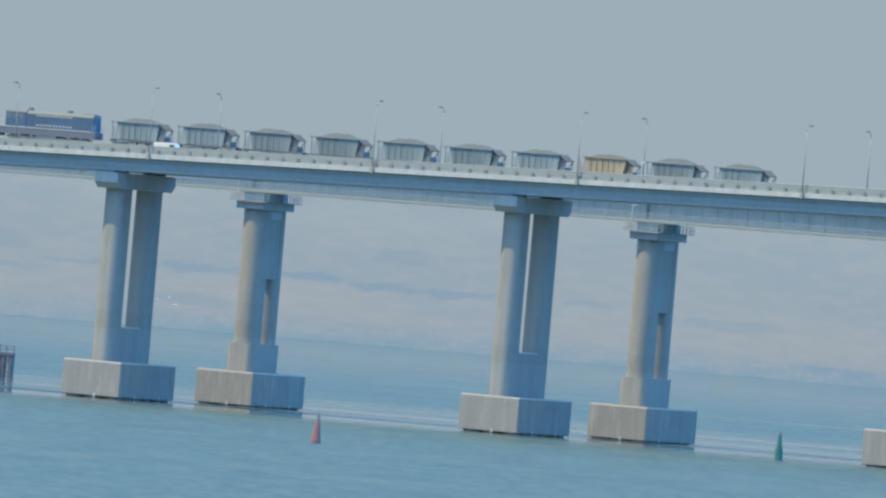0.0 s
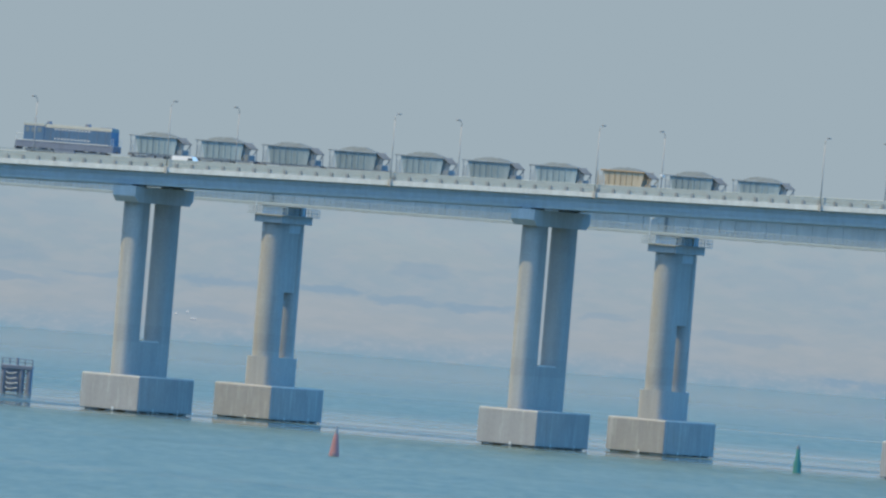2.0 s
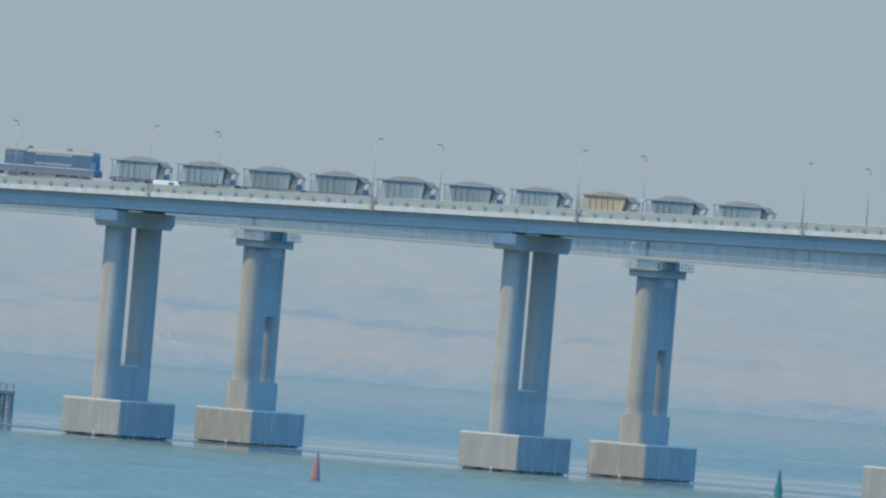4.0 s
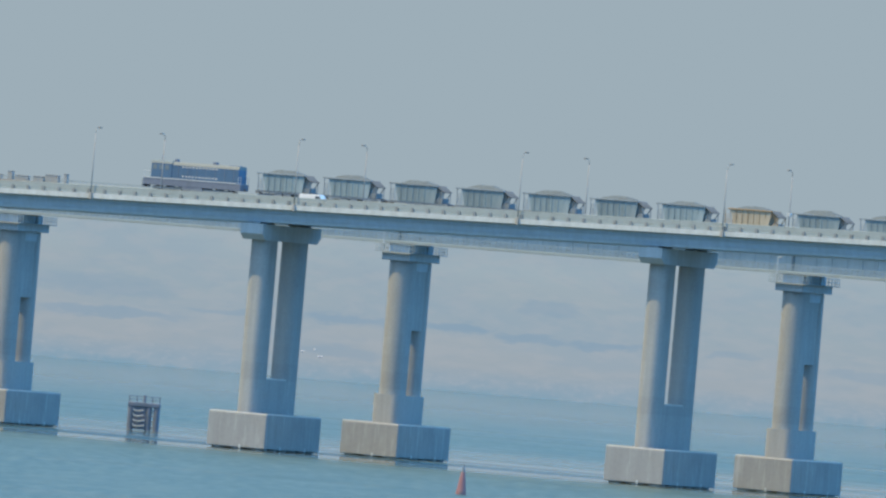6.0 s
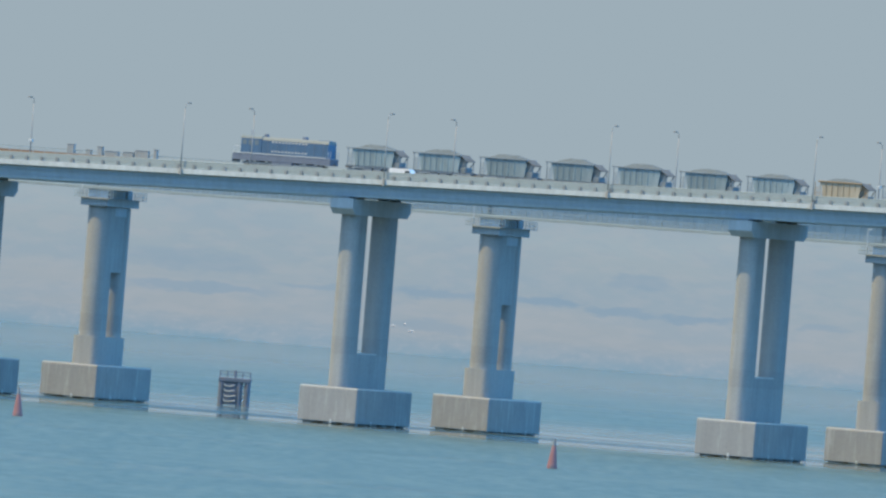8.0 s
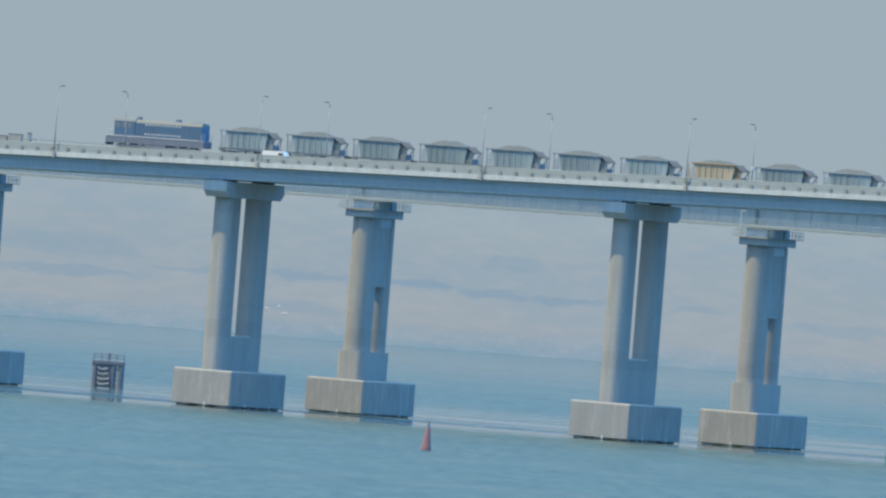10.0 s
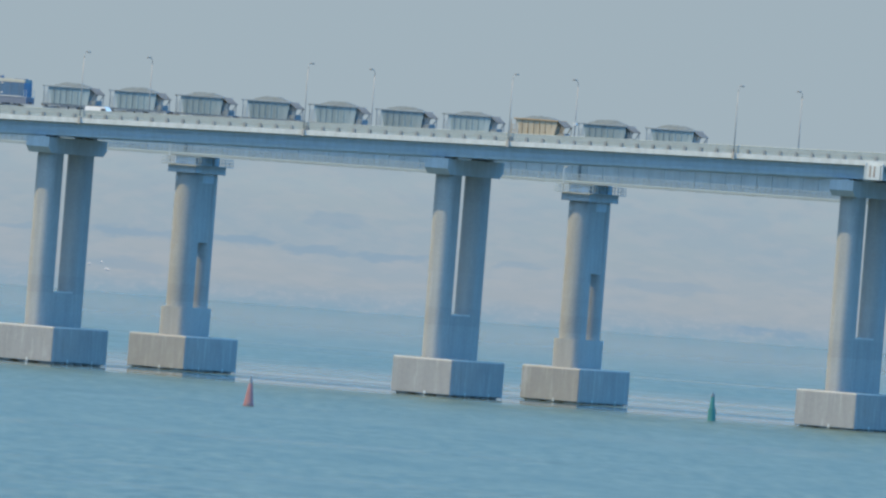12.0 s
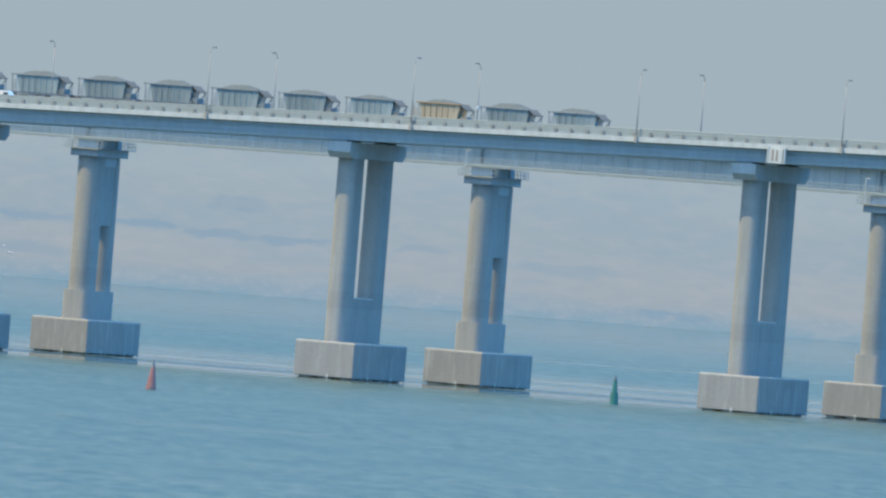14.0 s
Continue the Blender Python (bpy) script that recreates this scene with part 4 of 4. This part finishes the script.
def car(x, y, van, label):
    c = base("van" if van else "car", pose(x, y, road_z(x) - 0.21) @ Matrix.Rotation(-math.atan(ROAD_GRADE), 4, "Y"), label, "van" if van else "car", "vehicles on the bridge")
    half, wide = (2.5, 0.95) if van else (2.2, 0.88)
    pts = [(-half, 0.35), (half, 0.35), (half, 0.85), (half - 1.0, 1.0), (half - 1.7, 2.05), (-half + 0.1, 2.1), (-half, 1.2)] if van else \
          [(-half, 0.35), (half, 0.35), (half, 0.75), (half - 1.1, 0.92), (half - 1.9, 1.42), (-half + 0.9, 1.46), (-half + 0.15, 0.98), (-half, 0.9)]
    bm = fresh()
    a = [bm.verts.new((px_, -wide, pz)) for px_, pz in pts]
    b = [bm.verts.new((px_, wide, pz)) for px_, pz in pts]
    k = len(pts)
    for i in range(k):
        bm.faces.new((a[i], a[(i + 1) % k], b[(i + 1) % k], b[i]))
    bm.faces.new(a[::-1])
    bm.faces.new(b)
    bmesh.ops.bevel(bm, geom=bm.edges[:], offset=0.09, segments=2, affect="EDGES")
    body = part("body", bm, WHITE_PAINT, c)
    z0, z1 = (1.25, 1.8) if van else (0.98, 1.33)
    for s in (-1, 1):
        for x0, x1 in (((0.2, 1.0),) if van else ((-1.0, -0.1), (0.0, 0.55))):
            bm = fresh()
            block(bm, x0, x1, s * wide - 0.02, s * wide + 0.02, z0, z1, 0.01)
            part("window", bm, GLASS, body)
        for wx in (-half + 0.85, half - 0.85):
            bm = fresh()
            ring = disc(0.33, 16)
            lo = [bm.verts.new((p, -0.1, q)) for p, q in ring]
            hi = [bm.verts.new((p, 0.1, q)) for p, q in ring]
            for i in range(16):
                bm.faces.new((lo[i], lo[(i + 1) % 16], hi[(i + 1) % 16], hi[i]))
            bm.faces.new(lo)
            bm.faces.new(hi[::-1])
            part("wheel", bm, RUBBER, c).location = (wx, s * (wide - 0.08), 0.33)
    return c


car(9.2, -8.4, True, "white delivery van driving on the bridge")
car(75.0, -8.4, False, "white passenger car driving on the bridge")

CABINET = material("faded_grey_cabinet_paint", (0.29, 0.31, 0.315), 0.7, fine=5, coarse=0.7, vary=0.15)
for x, w_, h_ in ((-75.4, 1.1, 2.0), (-72.3, 0.8, 1.3), (-70.4, 0.8, 1.9), (-68.4, 2.2, 1.35), (-65.6, 1.7, 1.4), (-63.3, 2.2, 1.75), (-61.0, 0.5, 2.05)):
    cb = base("trackside_cabinet", pose(x, 52.6, 36.93 + RAIL_GRADE * x), "small grey trackside cabinet on the railway deck", "cabinet", "trackside cabinets")
    bm = fresh()
    block(bm, -w_ / 2, w_ / 2, -0.35, 0.35, 0.15, h_, 0.04)
    part("body", bm, CABINET, cb)
    bm = fresh()
    block(bm, -w_ / 2 - 0.06, w_ / 2 + 0.06, -0.42, 0.42, h_, h_ + 0.08, 0.02)
    part("lid", bm, CABINET, cb)
    bm = fresh()
    block(bm, -w_ / 2 + 0.1, w_ / 2 - 0.1, -0.28, 0.28, 0, 0.15)
    part("plinth", bm, EDGE_CONCRETE, cb)

# pale cover over the deck joint
STAIN = material("rust_stain", (0.30, 0.24, 0.19), 0.9, fine=5, coarse=0.8, vary=0.25)
jc = base("joint_cover", pose(135.0, -12.1, road_z(135.0) - 0.7), "pale stained steel cover over the deck joint", "joint cover")
bm = fresh()
block(bm, -1.4, 0.85, -0.35, 0.02, -2.1, 0.12, 0.04)
part("panel", bm, EDGE_CONCRETE, jc)
for xx in (-0.7, -0.05):
    bm = fresh()
    block(bm, xx - 0.12, xx + 0.12, -0.39, -0.33, -1.7, -0.1, 0.02)
    part("drain_slot", bm, STAIN, jc, "rust-stained drain slot")
for xx in (-1.5, 1.15):
    bm = fresh()
    block(bm, xx - 0.1, xx + 0.1, -0.42, 0.0, -2.1, 0.35, 0.03)
    part("rib", bm, EDGE_CONCRETE, jc)

# ---- things on the water ----
RED = material("faded_red_buoy_paint", (0.30, 0.155, 0.16), 0.6, fine=5, coarse=0.8, vary=0.14, stain=(0.21, 0.17, 0.18))
GREEN = material("faded_green_buoy_paint", (0.05, 0.19, 0.185), 0.6, fine=5, coarse=0.8, vary=0.14)


def red_buoy(m):
    b = base("buoy", m, "faded red conical channel buoy floating on water", "buoy", "channel buoys")
    bm = fresh()
    prism(bm, disc(0.68, 24), -0.6, 0.35)
    part("float", bm, RED, b)
    bm = fresh()
    prism(bm, disc(0.66, 24), 0.35, 3.0, 0.4)
    part("tower", bm, RED, b)
    bm = fresh()
    prism(bm, disc(0.24, 12), 3.0, 3.45, 0.8)
    part("lantern", bm, UNDERFRAME, b, "grey lantern")
    bm = fresh()
    prism(bm, disc(0.16, 8), 3.45, 4.0, 0.7)
    part("topmark", bm, UNDERFRAME, b)
    return b


def green_buoy(m):
    b = base("buoy", m, "green pillar channel buoy floating on water", "buoy", "channel buoys")
    bm = fresh()
    prism(bm, disc(0.62, 24), -0.6, 1.7, 0.9)
    part("float", bm, GREEN, b)
    bm = fresh()
    prism(bm, disc(0.42, 16), 1.7, 3.5, 0.62)
    part("tower", bm, GREEN, b)
    bm = fresh()
    prism(bm, disc(0.3, 12), 3.5, 3.85)
    part("lantern", bm, UNDERFRAME, b)
    bm = fresh()
    prism(bm, disc(0.1, 8), 3.85, 4.2)
    part("topmark", bm, UNDERFRAME, b)
    return b


red_buoy(pose(171.9, -310.3, 0, 0, 2, 0))
red_buoy(pose(62.6, -244.6, 0, 0, -1, 0))
green_buoy(pose(123.3, -38.4, 0, 0, -1, 0))

PILE_RUST = material("tarred_pile_steel", (0.165, 0.195, 0.25), 0.8, fine=4, coarse=0.6, vary=0.25, stain=(0.20, 0.19, 0.23))
FENDER = material("pale_fender_tube", (0.42, 0.44, 0.45), 0.6, fine=4, coarse=0.8, vary=0.1)
DX, DY = -74.4, 116.1
dolphin = base("mooring_dolphin", pose(DX, DY, 0, 0, 0, 24) @ Matrix.Scale(0.88, 4), "dark steel mooring dolphin with pale fenders and railing", "mooring dolphin")
for px_ in (-2.3, 0.9, 2.3):
    for py in (-2.2, 0, 2.2):
        bm = fresh()
        prism(bm, disc(0.52, 16), -3, 4.7)
        part("dolphin_post", bm, PILE_RUST, dolphin).location = (px_, py, 0)
bm = fresh()
block(bm, -2.9, 2.9, -2.8, 2.8, 4.2, 5.0, 0.15)
part("top_slab", bm, PILE_RUST, dolphin, "rusty reddish-brown top slab")
for zz in (0.9, 1.8, 2.7, 3.6):
    bm = fresh()
    tube(bm, [(-1.8, -2.75, zz + 0.25), (-1.6, -2.8, zz - 0.1), (-0.9, -2.85, zz - 0.2), (0.3 - 0.3 * (zz > 2), -2.8, zz + 0.05)], 0.13, 8)
    part("fender", bm, FENDER, dolphin)
for zz in (0.7, 1.7, 2.7, 3.5):
    bm = fresh()
    block(bm, 1.45, 1.8, -2.5, -2.3, zz - 0.25, zz + 0.25, 0.03)
    part("rung", bm, FENDER, dolphin)
bm = fresh()
block(bm, -1.9, 0.4, -2.45, -2.25, 0.2, 4.2)
part("screen", bm, PILE_RUST, dolphin)
for h_ in (5.5, 6.05):
    bm = fresh()
    tube(bm, [(-2.7, -2.6, h_), (2.7, -2.6, h_), (2.7, 2.6, h_), (-2.7, 2.6, h_), (-2.7, -2.6, h_)], 0.05, 6)
    part("handrail", bm, PILE_RUST, dolphin)
for px_ in (-2.7, -1.35, 0, 1.35, 2.7):
    for py in (-2.6, 2.6):
        bm = fresh()
        tube(bm, [(px_, py, 5.0), (px_, py, 6.1)], 0.055, 6)
        part("railing_post", bm, PILE_RUST, dolphin)
bm = fresh()
prism(bm, disc(0.25, 12), 5.0, 6.3)
part("bollard", bm, PILE_RUST, dolphin)


# ---- far shore houses ----
HOUSE_WALL = material("far_house_wall", (0.30, 0.31, 0.32), 0.9, fine=1, coarse=0.3, vary=0.06)
HOUSE_ROOF = material("far_house_roof", (0.36, 0.36, 0.36), 0.9, fine=1, coarse=0.3, vary=0.08)
for u, v, w_ in ((-54.2, 62, 0.7), (-49.6, 50, 1.2), (-51.2, 70, 0.4)):
    spot = EYE + AHEAD * (4590 + v) + ASIDE * u * (4590 + v) / 4760
    ground = 2.0 + 34 * (v / 350) ** 1.25
    hs = base("house", Matrix.Translation((spot.x, spot.y, ground - 0.6)) @ Matrix.Rotation(VIEW, 4, "Z"), "small white house on the far shore", "house", "far shore houses")
    bm = fresh()
    block(bm, -w_ / 2, w_ / 2, -1.2, 1.2, 0, 0.9, 0.03)
    part("wall", bm, HOUSE_WALL, hs)
    bm = fresh()
    a = [bm.verts.new(c) for c in ((-w_ / 2 - 0.1, -1.3, 0.9), (w_ / 2 + 0.1, -1.3, 0.9), (w_ / 2 + 0.1, 1.3, 0.9), (-w_ / 2 - 0.1, 1.3, 0.9), (-w_ / 2, 0, 1.2), (w_ / 2, 0, 1.2))]
    for q in ((0, 1, 5, 4), (2, 3, 4, 5), (0, 4, 3), (1, 2, 5), (0, 3, 2, 1)):
        bm.faces.new([a[i] for i in q])
    part("roof", bm, HOUSE_ROOF, hs)
